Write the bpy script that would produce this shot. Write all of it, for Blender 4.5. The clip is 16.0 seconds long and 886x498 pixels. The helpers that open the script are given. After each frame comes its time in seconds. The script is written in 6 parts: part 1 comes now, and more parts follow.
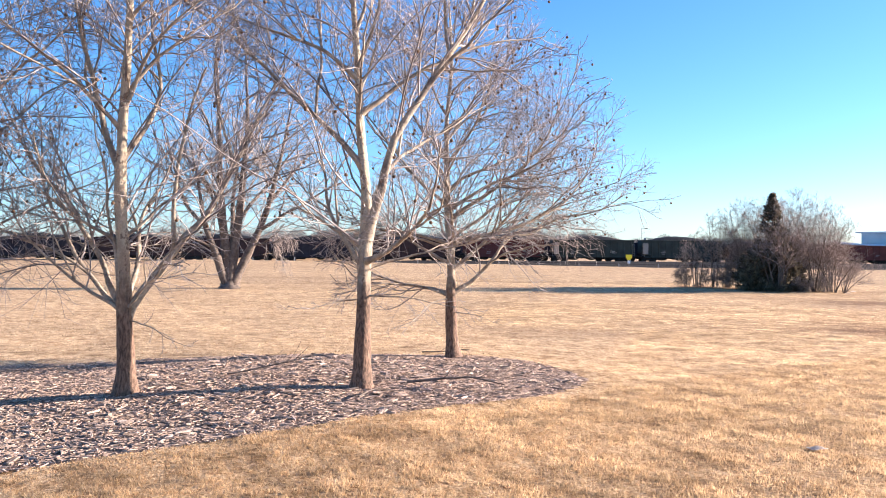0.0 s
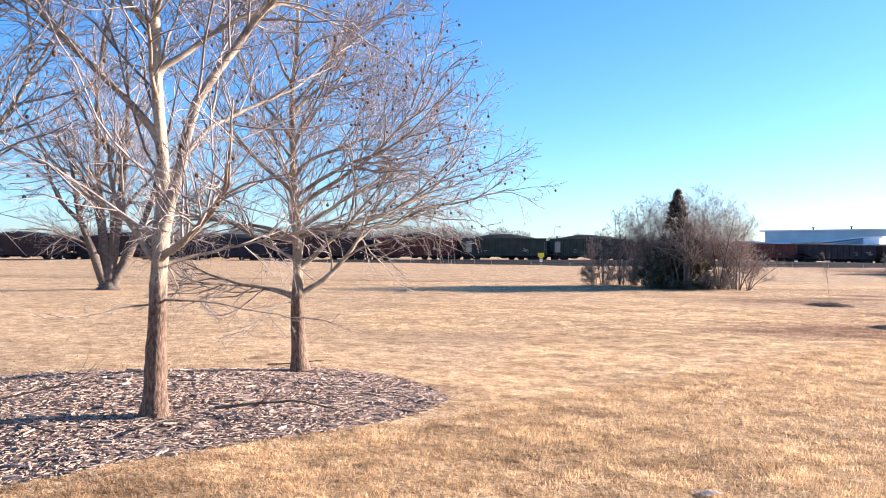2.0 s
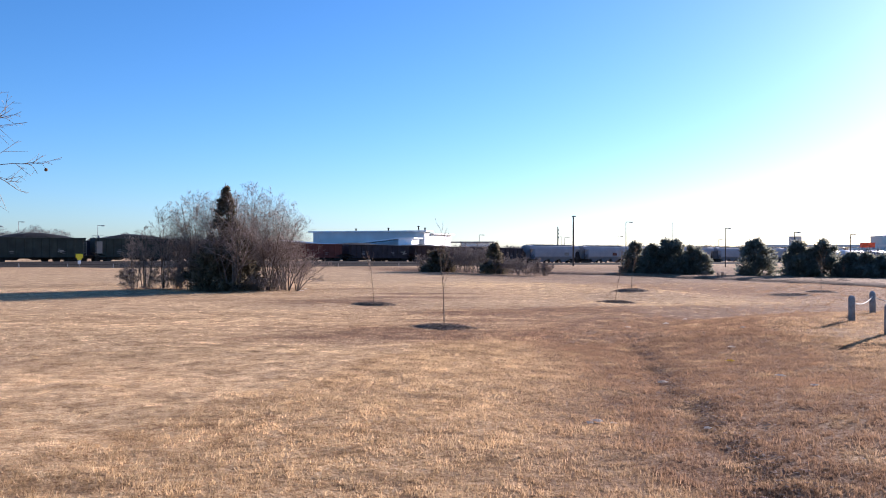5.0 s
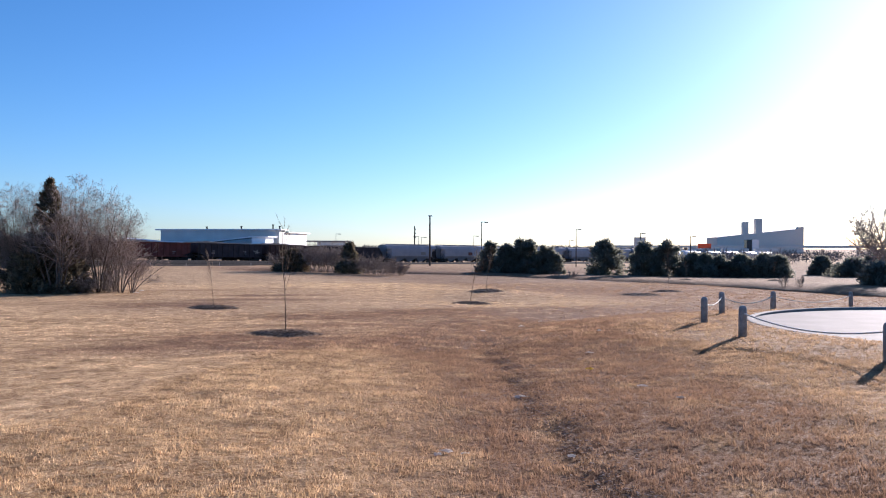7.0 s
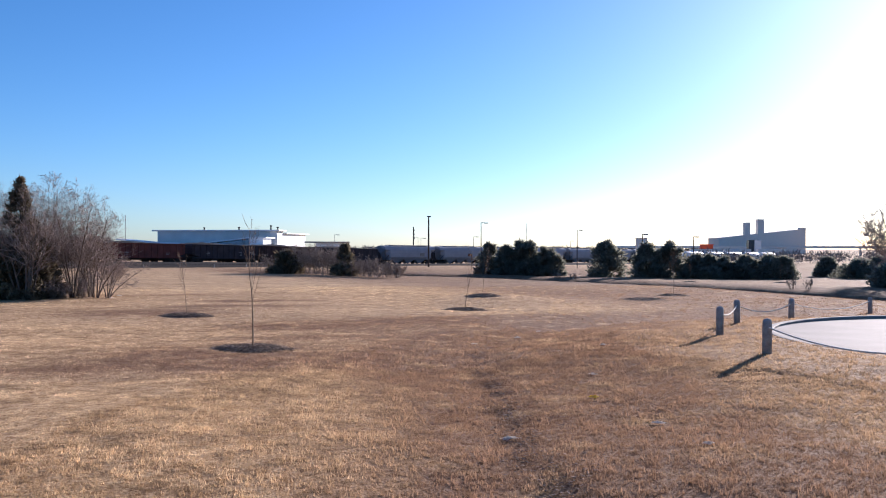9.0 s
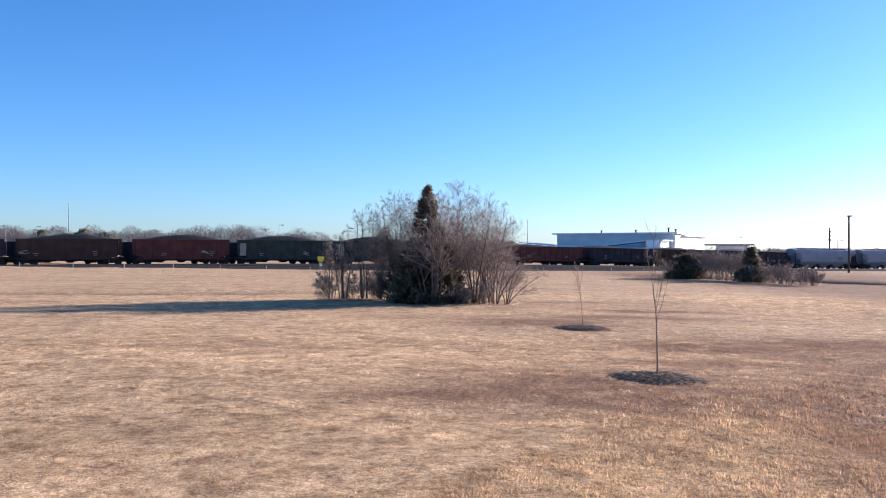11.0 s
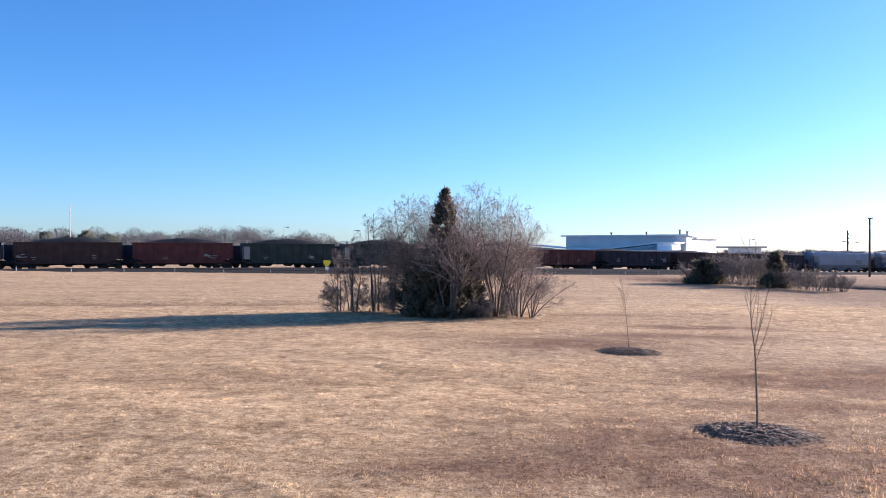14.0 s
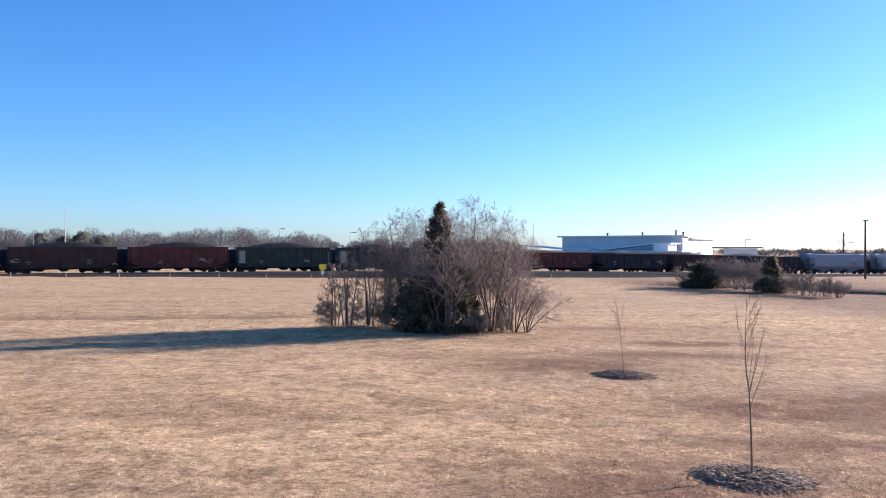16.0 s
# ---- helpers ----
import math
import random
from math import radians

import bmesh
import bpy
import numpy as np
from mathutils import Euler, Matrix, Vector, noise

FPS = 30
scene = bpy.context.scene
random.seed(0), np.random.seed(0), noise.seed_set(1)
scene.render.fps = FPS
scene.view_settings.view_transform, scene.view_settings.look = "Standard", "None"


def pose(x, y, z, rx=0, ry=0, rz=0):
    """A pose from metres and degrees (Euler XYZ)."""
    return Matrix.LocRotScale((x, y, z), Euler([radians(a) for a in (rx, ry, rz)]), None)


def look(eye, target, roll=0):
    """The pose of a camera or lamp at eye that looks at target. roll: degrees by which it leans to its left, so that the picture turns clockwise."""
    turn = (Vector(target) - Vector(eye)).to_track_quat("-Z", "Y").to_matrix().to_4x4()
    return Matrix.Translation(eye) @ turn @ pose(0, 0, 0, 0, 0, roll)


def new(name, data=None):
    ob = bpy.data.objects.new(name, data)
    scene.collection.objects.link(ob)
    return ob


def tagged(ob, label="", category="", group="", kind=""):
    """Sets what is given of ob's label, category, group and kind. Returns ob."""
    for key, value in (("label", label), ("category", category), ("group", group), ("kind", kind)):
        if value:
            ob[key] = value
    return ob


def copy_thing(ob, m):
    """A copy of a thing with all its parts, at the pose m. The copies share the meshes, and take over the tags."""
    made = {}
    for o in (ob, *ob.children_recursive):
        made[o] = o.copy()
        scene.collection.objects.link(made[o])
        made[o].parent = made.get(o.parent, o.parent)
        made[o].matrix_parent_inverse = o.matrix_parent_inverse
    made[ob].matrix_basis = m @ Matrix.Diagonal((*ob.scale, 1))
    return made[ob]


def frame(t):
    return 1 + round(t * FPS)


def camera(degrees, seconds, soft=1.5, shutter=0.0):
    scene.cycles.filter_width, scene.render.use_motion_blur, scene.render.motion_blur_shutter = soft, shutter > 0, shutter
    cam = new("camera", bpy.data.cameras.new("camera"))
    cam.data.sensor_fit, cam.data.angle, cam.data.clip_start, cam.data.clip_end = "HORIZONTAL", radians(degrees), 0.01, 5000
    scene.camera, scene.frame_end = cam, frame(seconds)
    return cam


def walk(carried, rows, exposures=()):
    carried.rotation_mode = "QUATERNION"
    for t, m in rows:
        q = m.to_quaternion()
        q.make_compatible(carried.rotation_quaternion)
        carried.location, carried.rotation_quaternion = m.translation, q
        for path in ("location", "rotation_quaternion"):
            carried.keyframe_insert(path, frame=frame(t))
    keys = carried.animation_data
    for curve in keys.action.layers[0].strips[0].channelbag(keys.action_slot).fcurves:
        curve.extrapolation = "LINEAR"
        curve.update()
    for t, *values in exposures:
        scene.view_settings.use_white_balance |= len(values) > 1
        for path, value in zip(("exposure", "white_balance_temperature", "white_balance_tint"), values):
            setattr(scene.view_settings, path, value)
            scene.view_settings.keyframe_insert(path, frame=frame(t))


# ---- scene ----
cam = camera(54.0, 16.0, soft=1.0)
PATH = [
    (0, (-1.276, 1.565, 2.33), (-1.806, 3.493, 2.329), 0.1),
    (0.1, (-1.276, 1.599, 2.328), (-1.782, 3.534, 2.326), 0.2),
    (0.2, (-1.276, 1.644, 2.324), (-1.761, 3.585, 2.321), 0.2),
    (0.35, (-1.277, 1.713, 2.320), (-1.752, 3.655, 2.316), 0.3),
    (0.5, (-1.277, 1.792, 2.314), (-1.747, 3.736, 2.309), 0.3),
    (0.9, (-1.196, 1.971, 2.310), (-1.661, 3.916, 2.306), 0.3),
    (1, (-1.274, 3.285, 2.257), (-1.627, 5.253, 2.256), 0.0),
    (1.25, (-1.172, 3.603, 2.252), (-1.523, 5.572, 2.251), 0.0),
    (1.5, (-1.071, 3.921, 2.247), (-1.421, 5.891, 2.246), 0.0),
    (2, (-0.766, 4.286, 2.24), (-1.113, 6.255, 2.237), 0.0),
    (2.1, (-0.702, 4.346, 2.240), (-1.044, 6.317, 2.238), 0.0),
    (2.3, (-0.579, 4.449, 2.239), (-0.819, 6.435, 2.237), 0.0),
    (2.5, (-0.474, 4.547, 2.239), (-0.584, 6.544, 2.237), -0.1),
    (3, (-0.327, 4.902, 2.239), (-0.415, 6.9, 2.237), -0.1),
    (3.5, (-0.259, 5.531, 2.203), (-0.345, 7.529, 2.201), -0.1),
    (4, (-0.292, 6.219, 2.226), (-0.21, 8.217, 2.224), -0.1),
    (4.5, (-0.285, 6.793, 2.209), (0.106, 8.754, 2.207), -0.0),
    (5, (-0.202, 7.391, 2.215), (0.443, 9.284, 2.212), -0.1),
    (5.2, (-0.140, 7.615, 2.215), (0.587, 9.478, 2.212), -0.1),
    (7.5, (1.217, 9.451, 2.209), (2.165, 11.213, 2.205), 0.1),
    (8, (1.598, 9.805, 2.186), (2.546, 11.566, 2.183), 0.0),
    (8.5, (1.989, 10.397, 2.269), (2.937, 12.158, 2.265), 0.1),
    (9, (2.469, 11.307, 2.315), (3.411, 13.071, 2.312), 0.1),
    (9.5, (2.868, 12.271, 2.356), (3.437, 14.188, 2.352), 0.2),
    (10, (3.197, 13.045, 2.32), (3.449, 15.029, 2.317), 0.1),
    (10.2, (3.225, 13.350, 2.330), (3.370, 15.345, 2.328), 0.1),
    (12.5, (3.098, 16.934, 2.953), (3.159, 18.933, 2.955), 0.1),
    (13, (2.907, 17.623, 2.965), (2.975, 19.622, 2.967), 0.1),
    (13.5, (2.775, 18.171, 2.911), (2.846, 20.17, 2.911), 0.1),
    (14, (2.696, 18.595, 2.88), (2.769, 20.594, 2.883), 0.1),
    (14.5, (2.702, 18.716, 2.93), (2.777, 20.714, 2.93), 0.1),
    (15, (2.745, 18.711, 3.111), (2.821, 20.709, 3.11), 0.1),
    (15.5, (2.756, 18.724, 3.372), (2.835, 20.722, 3.372), 0.1),
    (16, (2.787, 18.752, 3.687), (2.868, 20.75, 3.686), 0.0),
]
walk(cam, [(t, look(eye, target, roll)) for t, eye, target, roll in PATH],
     exposures=[(0.0, 2.05, 6030, 14), (1.0, 1.96, 5990, 14), (1.5, 2.0, 5960, 14), (2.5, 1.9, 5820, 13), (3.0, 1.79, 5780, 13), (3.5, 1.76, 5780, 13), (4.0, 1.66, 5740, 14), (5.0, 1.32, 5650, 16), (9.0, 1.07, 5640, 16), (9.5, 1.13, 5600, 16), (10.0, 1.33, 5580, 16), (12.5, 1.51, 5540, 16), (16.0, 1.52, 5570, 15.5)])

# ---- light ----
SUN_DIR = Vector((0.89, 0.455, 0.262)).normalized()
world = bpy.data.worlds.new("sky")
scene.world = world
world.use_nodes = True
wn = world.node_tree.nodes
sky = wn.new("ShaderNodeTexSky")
sky.sky_type = "NISHITA"
sky.sun_disc = False
sky.sun_elevation = math.asin(SUN_DIR.z)
sky.sun_rotation = math.atan2(SUN_DIR.x, SUN_DIR.y)
sky.altitude = 1300.0
sky.air_density = 1.0
sky.dust_density = 1.2
sky.ozone_density = 4.5
wn["Background"].inputs["Strength"].default_value = 0.071
hue = wn.new("ShaderNodeHueSaturation")
hue.inputs["Saturation"].default_value = 1.10
world.node_tree.links.new(sky.outputs[0], hue.inputs["Color"])
world.node_tree.links.new(hue.outputs[0], wn["Background"].inputs[0])
sun = new("sun", bpy.data.lights.new("sun", "SUN"))
sun.data.energy = 5.0
sun.data.angle = radians(0.6)
sun.data.color = (1.0, 0.835, 0.69)
sun.matrix_world = look(SUN_DIR * 50, (0, 0, 0))

# ---- materials ----


def mat(name, colors, rough=0.85, scale=6.0, fine=60.0, bump=0.25, bump_scale=80.0, metal=0.0, mixer="noise", spread=(0.35, 0.65)):
    """Two-scale noise between colours, with fine relief."""
    m = bpy.data.materials.new(name)
    m.use_nodes = True
    nt = m.node_tree
    n, l = nt.nodes, nt.links
    b = n["Principled BSDF"]
    b.inputs["Roughness"].default_value = rough
    b.inputs["Metallic"].default_value = metal
    b.inputs["Specular IOR Level"].default_value = 0.25
    tc = n.new("ShaderNodeTexCoord")
    big = n.new("ShaderNodeTexNoise")
    big.inputs["Scale"].default_value = scale
    big.inputs["Detail"].default_value = 5
    small = n.new("ShaderNodeTexNoise")
    small.inputs["Scale"].default_value = fine
    small.inputs["Detail"].default_value = 3
    mix = n.new("ShaderNodeMath")
    mix.operation = "MULTIPLY_ADD"
    mix.inputs[1].default_value = 0.35
    half = n.new("ShaderNodeMath")
    half.operation = "MULTIPLY"
    half.inputs[1].default_value = 0.65
    l.new(tc.outputs["Object"], big.inputs["Vector"])
    l.new(tc.outputs["Object"], small.inputs["Vector"])
    l.new(big.outputs["Fac"], half.inputs[0])
    l.new(small.outputs["Fac"], mix.inputs[0])
    l.new(half.outputs[0], mix.inputs[2])
    ramp = n.new("ShaderNodeValToRGB")
    e = ramp.color_ramp.elements
    e[0].position, e[1].position = spread
    for k, c in enumerate(colors):
        p = spread[0] + (spread[1] - spread[0]) * k / max(1, len(colors) - 1)
        el = e[0] if k == 0 else e[-1] if k == len(colors) - 1 else e.new(p)
        el.color = (*c, 1)
    l.new(mix.outputs[0], ramp.inputs[0])
    l.new(ramp.outputs[0], b.inputs["Base Color"])
    if bump:
        bn = n.new("ShaderNodeTexNoise")
        bn.inputs["Scale"].default_value = bump_scale
        bn.inputs["Detail"].default_value = 4
        l.new(tc.outputs["Object"], bn.inputs["Vector"])
        bp = n.new("ShaderNodeBump")
        bp.inputs["Strength"].default_value = bump
        bp.inputs["Distance"].default_value = 0.02
        l.new(bn.outputs["Fac"], bp.inputs["Height"])
        l.new(bp.outputs[0], b.inputs["Normal"])
    return m


def vary(m, lo=0.6, hi=1.3, by="island"):
    """Multiply a material's base colour by a random value for each island or object."""
    nt = m.node_tree
    n, l = nt.nodes, nt.links
    b = n["Principled BSDF"]
    src = b.inputs["Base Color"].links[0].from_socket
    if by == "island":
        rnd = n.new("ShaderNodeNewGeometry").outputs["Random Per Island"]
    else:
        rnd = n.new("ShaderNodeObjectInfo").outputs["Random"]
    mr = n.new("ShaderNodeMapRange")
    mr.inputs["To Min"].default_value, mr.inputs["To Max"].default_value = lo, hi
    l.new(rnd, mr.inputs["Value"])
    mx = n.new("ShaderNodeMix")
    mx.data_type, mx.blend_type = "RGBA", "MULTIPLY"
    mx.inputs["Factor"].default_value = 1.0
    l.new(src, mx.inputs["A"])
    l.new(mr.outputs[0], mx.inputs["B"])
    l.new(mx.outputs["Result"], b.inputs["Base Color"])
    return m


def translucent(m, share):
    """Let light through thin foliage."""
    nt = m.node_tree
    n, l = nt.nodes, nt.links
    b = n["Principled BSDF"]
    tr = n.new("ShaderNodeBsdfTranslucent")
    l.new(b.inputs["Base Color"].links[0].from_socket, tr.inputs["Color"])
    ms = n.new("ShaderNodeMixShader")
    ms.inputs[0].default_value = share
    l.new(b.outputs[0], ms.inputs[1])
    l.new(tr.outputs[0], ms.inputs[2])
    l.new(ms.outputs[0], n["Material Output"].inputs["Surface"])
    return m


def grass_mat(name, tan, gold, brown, grey, blades):
    """Dormant turf: straw, gold and brown zones; 'damp' marks the browner swale grass."""
    m = bpy.data.materials.new(name)
    m.use_nodes = True
    nt = m.node_tree
    n, l = nt.nodes, nt.links
    b = n["Principled BSDF"]
    b.inputs["Roughness"].default_value = 0.9
    b.inputs["Specular IOR Level"].default_value = 0.1
    tc = n.new("ShaderNodeNewGeometry")

    def noise_at(s, d=4):
        t = n.new("ShaderNodeTexNoise")
        t.inputs["Scale"].default_value = s
        t.inputs["Detail"].default_value = d
        l.new(tc.outputs["Position"], t.inputs["Vector"])
        return t.outputs["Fac"]

    def ramp(v, lo, hi):
        r = n.new("ShaderNodeMapRange")
        r.inputs["From Min"].default_value, r.inputs["From Max"].default_value = lo, hi
        l.new(v, r.inputs["Value"])
        return r.outputs[0]

    def mixc(f, a, c):
        x = n.new("ShaderNodeMix")
        x.data_type = "RGBA"
        l.new(f, x.inputs["Factor"])
        for s, v in (("A", a), ("B", c)):
            if isinstance(v, tuple):
                x.inputs[s].default_value = (*v, 1)
            else:
                l.new(v, x.inputs[s])
        return x.outputs["Result"]

    ga = n.new("ShaderNodeAttribute")
    ga.attribute_name = "gold"
    gsum = n.new("ShaderNodeMath")
    gsum.operation = "MULTIPLY_ADD"
    gsum.inputs[1].default_value = 0.75
    l.new(ga.outputs["Fac"], gsum.inputs[0])
    l.new(noise_at(0.35, 6), gsum.inputs[2])
    col = mixc(ramp(gsum.outputs[0], 0.62, 0.95), tan, gold)
    col = mixc(ramp(noise_at(0.55, 6), 0.54, 0.76), col, grey)
    spots = ramp(noise_at(4.2, 8), 0.52, 0.68)
    col = mixc(spots, col, tuple(0.79 * g for g in grey))
    far = n.new("ShaderNodeMapping")
    far.inputs["Scale"].default_value = (0.05, 0.24, 0.1)
    far.inputs["Rotation"].default_value = (0, 0, -0.2)
    l.new(tc.outputs["Position"], far.inputs["Vector"])
    fn = n.new("ShaderNodeTexNoise")
    fn.inputs["Scale"].default_value = 1.0
    fn.inputs["Detail"].default_value = 8
    fn.inputs["Roughness"].default_value = 0.62
    l.new(far.outputs[0], fn.inputs["Vector"])
    band = n.new("ShaderNodeMix")
    band.data_type, band.blend_type = "RGBA", "MULTIPLY"
    band.inputs["Factor"].default_value = 1.0
    bm_ = n.new("ShaderNodeMapRange")
    bm_.inputs["From Min"].default_value, bm_.inputs["From Max"].default_value = 0.32, 0.62
    bm_.inputs["To Min"].default_value, bm_.inputs["To Max"].default_value = 0.82, 1.06
    l.new(fn.outputs["Fac"], bm_.inputs["Value"])
    l.new(col, band.inputs["A"])
    l.new(bm_.outputs[0], band.inputs["B"])
    col = band.outputs["Result"]
    tn = n.new("ShaderNodeTexNoise")
    tn.inputs["Scale"].default_value = 2.4
    tn.inputs["Detail"].default_value = 9
    tn.inputs["Roughness"].default_value = 0.74
    l.new(tc.outputs["Position"], tn.inputs["Vector"])
    tufts = n.new("ShaderNodeMix")
    tufts.data_type, tufts.blend_type = "RGBA", "MULTIPLY"
    tufts.inputs["Factor"].default_value = 1.0
    l.new(col, tufts.inputs["A"])
    l.new(mixc(ramp(tn.outputs["Fac"], 0.38, 0.6), (0.74, 0.70, 0.66), (1.14, 1.14, 1.14)), tufts.inputs["B"])
    col = tufts.outputs["Result"]
    wn_ = n.new("ShaderNodeTexNoise")
    wn_.inputs["Scale"].default_value = 1.15
    wn_.inputs["Detail"].default_value = 6
    wn_.inputs["Roughness"].default_value = 0.6
    wn_.inputs["Distortion"].default_value = 0.5
    l.new(tc.outputs["Position"], wn_.inputs["Vector"])
    worn = n.new("ShaderNodeMix")
    worn.data_type, worn.blend_type = "RGBA", "MULTIPLY"
    worn.inputs["Factor"].default_value = 1.0
    l.new(col, worn.inputs["A"])
    l.new(mixc(ramp(wn_.outputs["Fac"], 0.50, 0.66), (1.04, 1.04, 1.04), (0.70, 0.67, 0.65)), worn.inputs["B"])
    col = worn.outputs["Result"]
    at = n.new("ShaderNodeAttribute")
    at.attribute_name = "brown_turf"
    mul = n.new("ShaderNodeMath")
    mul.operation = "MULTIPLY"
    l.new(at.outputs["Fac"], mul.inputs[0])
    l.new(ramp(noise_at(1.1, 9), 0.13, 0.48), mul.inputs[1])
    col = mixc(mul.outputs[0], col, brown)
    if blades:
        tone = n.new("ShaderNodeAttribute")
        tone.attribute_name = "tone"
        mr = n.new("ShaderNodeMapRange")
        mr.inputs["To Min"].default_value, mr.inputs["To Max"].default_value = -0.12, 0.12
        l.new(tc.outputs["Random Per Island"], mr.inputs["Value"])
        both = n.new("ShaderNodeMath")
        l.new(mr.outputs[0], both.inputs[0])
        l.new(tone.outputs["Fac"], both.inputs[1])
        mx = n.new("ShaderNodeMix")
        mx.data_type, mx.blend_type = "RGBA", "MULTIPLY"
        mx.inputs["Factor"].default_value = 1.0
        l.new(col, mx.inputs["A"])
        l.new(both.outputs[0], mx.inputs["B"])
        col = mx.outputs["Result"]
    else:
        # fine grain puts highlights and shade among the blades into the colour
        f = ramp(noise_at(30, 6), 0.32, 0.68)
        dark = n.new("ShaderNodeMix")
        dark.data_type, dark.blend_type = "RGBA", "MULTIPLY"
        dark.inputs["Factor"].default_value = 1.0
        l.new(col, dark.inputs["A"])
        l.new(mixc(f, (0.55, 0.47, 0.39), (1.2, 1.21, 1.22)), dark.inputs["B"])
        col = dark.outputs["Result"]
        flecks = n.new("ShaderNodeMix")
        flecks.data_type, flecks.blend_type = "RGBA", "MULTIPLY"
        flecks.inputs["Factor"].default_value = 1.0
        l.new(col, flecks.inputs["A"])
        l.new(mixc(ramp(noise_at(9.5, 9), 0.36, 0.58), (0.70, 0.61, 0.53), (1.0, 1.0, 1.0)), flecks.inputs["B"])
        col = flecks.outputs["Result"]
        bp = n.new("ShaderNodeBump")
        bp.inputs["Strength"].default_value = 0.75
        bp.inputs["Distance"].default_value = 0.045
        hs = n.new("ShaderNodeMath")
        hs.operation = "MULTIPLY_ADD"
        hs.inputs[1].default_value = 1.2
        l.new(noise_at(5, 6), hs.inputs[0])
        l.new(noise_at(38, 6), hs.inputs[2])
        l.new(hs.outputs[0], bp.inputs["Height"])
        l.new(bp.outputs[0], b.inputs["Normal"])
    l.new(col, b.inputs["Base Color"])
    if blades:
        tr = n.new("ShaderNodeBsdfTranslucent")
        l.new(col, tr.inputs["Color"])
        ms = n.new("ShaderNodeMixShader")
        ms.inputs[0].default_value = 0.66
        l.new(b.outputs[0], ms.inputs[1])
        l.new(tr.outputs[0], ms.inputs[2])
        l.new(ms.outputs[0], n["Material Output"].inputs["Surface"])
    return m


STRAW, GOLD, BROWN, GREY = (0.685, 0.518, 0.318), (0.605, 0.438, 0.254), (0.262, 0.164, 0.102), (0.56, 0.412, 0.250)
M_GROUND = grass_mat("dormant_turf", STRAW, GOLD, BROWN, GREY, False)
M_BLADE = grass_mat("dormant_blades", STRAW, GOLD, BROWN, GREY, True)


def bark_mat(name, low, pale, patch, h0, h1):
    """Sycamore bark: brown and scaly low on the trunk, pale and flaking above."""
    m = mat(name, (patch, pale, [0.75 * c for c in pale], pale), 0.8, 4.5, 24.0, 0.5, 30.0, spread=(0.38, 0.60))
    nt = m.node_tree
    n, l = nt.nodes, nt.links
    b = n["Principled BSDF"]
    src = b.inputs["Base Color"].links[0].from_socket
    tc = n.new("ShaderNodeTexCoord")
    sep = n.new("ShaderNodeSeparateXYZ")
    l.new(tc.outputs["Object"], sep.inputs[0])
    nz = n.new("ShaderNodeTexNoise")
    nz.inputs["Scale"].default_value = 5
    nz.inputs["Detail"].default_value = 4
    l.new(tc.outputs["Object"], nz.inputs["Vector"])
    add = n.new("ShaderNodeMath")
    add.operation = "MULTIPLY_ADD"
    add.inputs[1].default_value = 1.6
    l.new(nz.outputs["Fac"], add.inputs[0])
    l.new(sep.outputs["Z"], add.inputs[2])
    mr = n.new("ShaderNodeMapRange")
    mr.inputs["From Min"].default_value, mr.inputs["From Max"].default_value = h0 + 0.8, h1 + 0.8
    l.new(add.outputs[0], mr.inputs["Value"])
    mp = n.new("ShaderNodeMapping")
    mp.inputs["Scale"].default_value = (1, 1, 0.3)
    l.new(tc.outputs["Object"], mp.inputs["Vector"])
    vo = n.new("ShaderNodeTexNoise")
    vo.inputs["Scale"].default_value = 34
    vo.inputs["Detail"].default_value = 6
    vo.inputs["Roughness"].default_value = 0.65
    l.new(mp.outputs[0], vo.inputs["Vector"])
    fl = n.new("ShaderNodeMapRange")
    fl.inputs["From Min"].default_value, fl.inputs["From Max"].default_value = 0.40, 0.62
    l.new(vo.outputs["Fac"], fl.inputs["Value"])
    lo = n.new("ShaderNodeMix")
    lo.data_type = "RGBA"
    lo.inputs["A"].default_value = (*[c * 0.45 for c in low], 1)
    lo.inputs["B"].default_value = (*[c * 1.3 for c in low], 1)
    l.new(fl.outputs[0], lo.inputs["Factor"])
    rel = n.new("ShaderNodeBump")
    rel.inputs["Strength"].default_value = 0.7
    rel.inputs["Distance"].default_value = 0.03
    l.new(vo.outputs["Fac"], rel.inputs["Height"])
    l.new(rel.outputs[0], b.inputs["Normal"])
    mx = n.new("ShaderNodeMix")
    mx.data_type = "RGBA"
    l.new(mr.outputs[0], mx.inputs["Factor"])
    l.new(lo.outputs["Result"], mx.inputs["A"])
    l.new(src, mx.inputs["B"])
    l.new(mx.outputs["Result"], b.inputs["Base Color"])
    return m


M_SYC = bark_mat("sycamore_bark", (0.19, 0.118, 0.078), (0.49, 0.40, 0.285), (0.19, 0.135, 0.095), 1.2, 2.3)
M_SYC_LIMB = mat("sycamore_limb_bark", ((0.15, 0.11, 0.085), (0.31, 0.25, 0.185), (0.47, 0.385, 0.28)), 0.8, 5.0, 26.0, 0.3, 50.0)
M_TWIG = vary(mat("twig_bark", ((0.18, 0.146, 0.128), (0.40, 0.342, 0.304)), 0.8, 3.0, 20.0, 0.0), 0.7, 1.3)
M_SEED = mat("seed_ball", ((0.10, 0.06, 0.03), (0.17, 0.10, 0.06)), 0.9, 20, 90, 0.3)
M_GREYBARK = mat("grey_ridged_bark", ((0.085, 0.064, 0.05), (0.19, 0.15, 0.12)), 0.9, 6, 40, 0.5, 25.0)
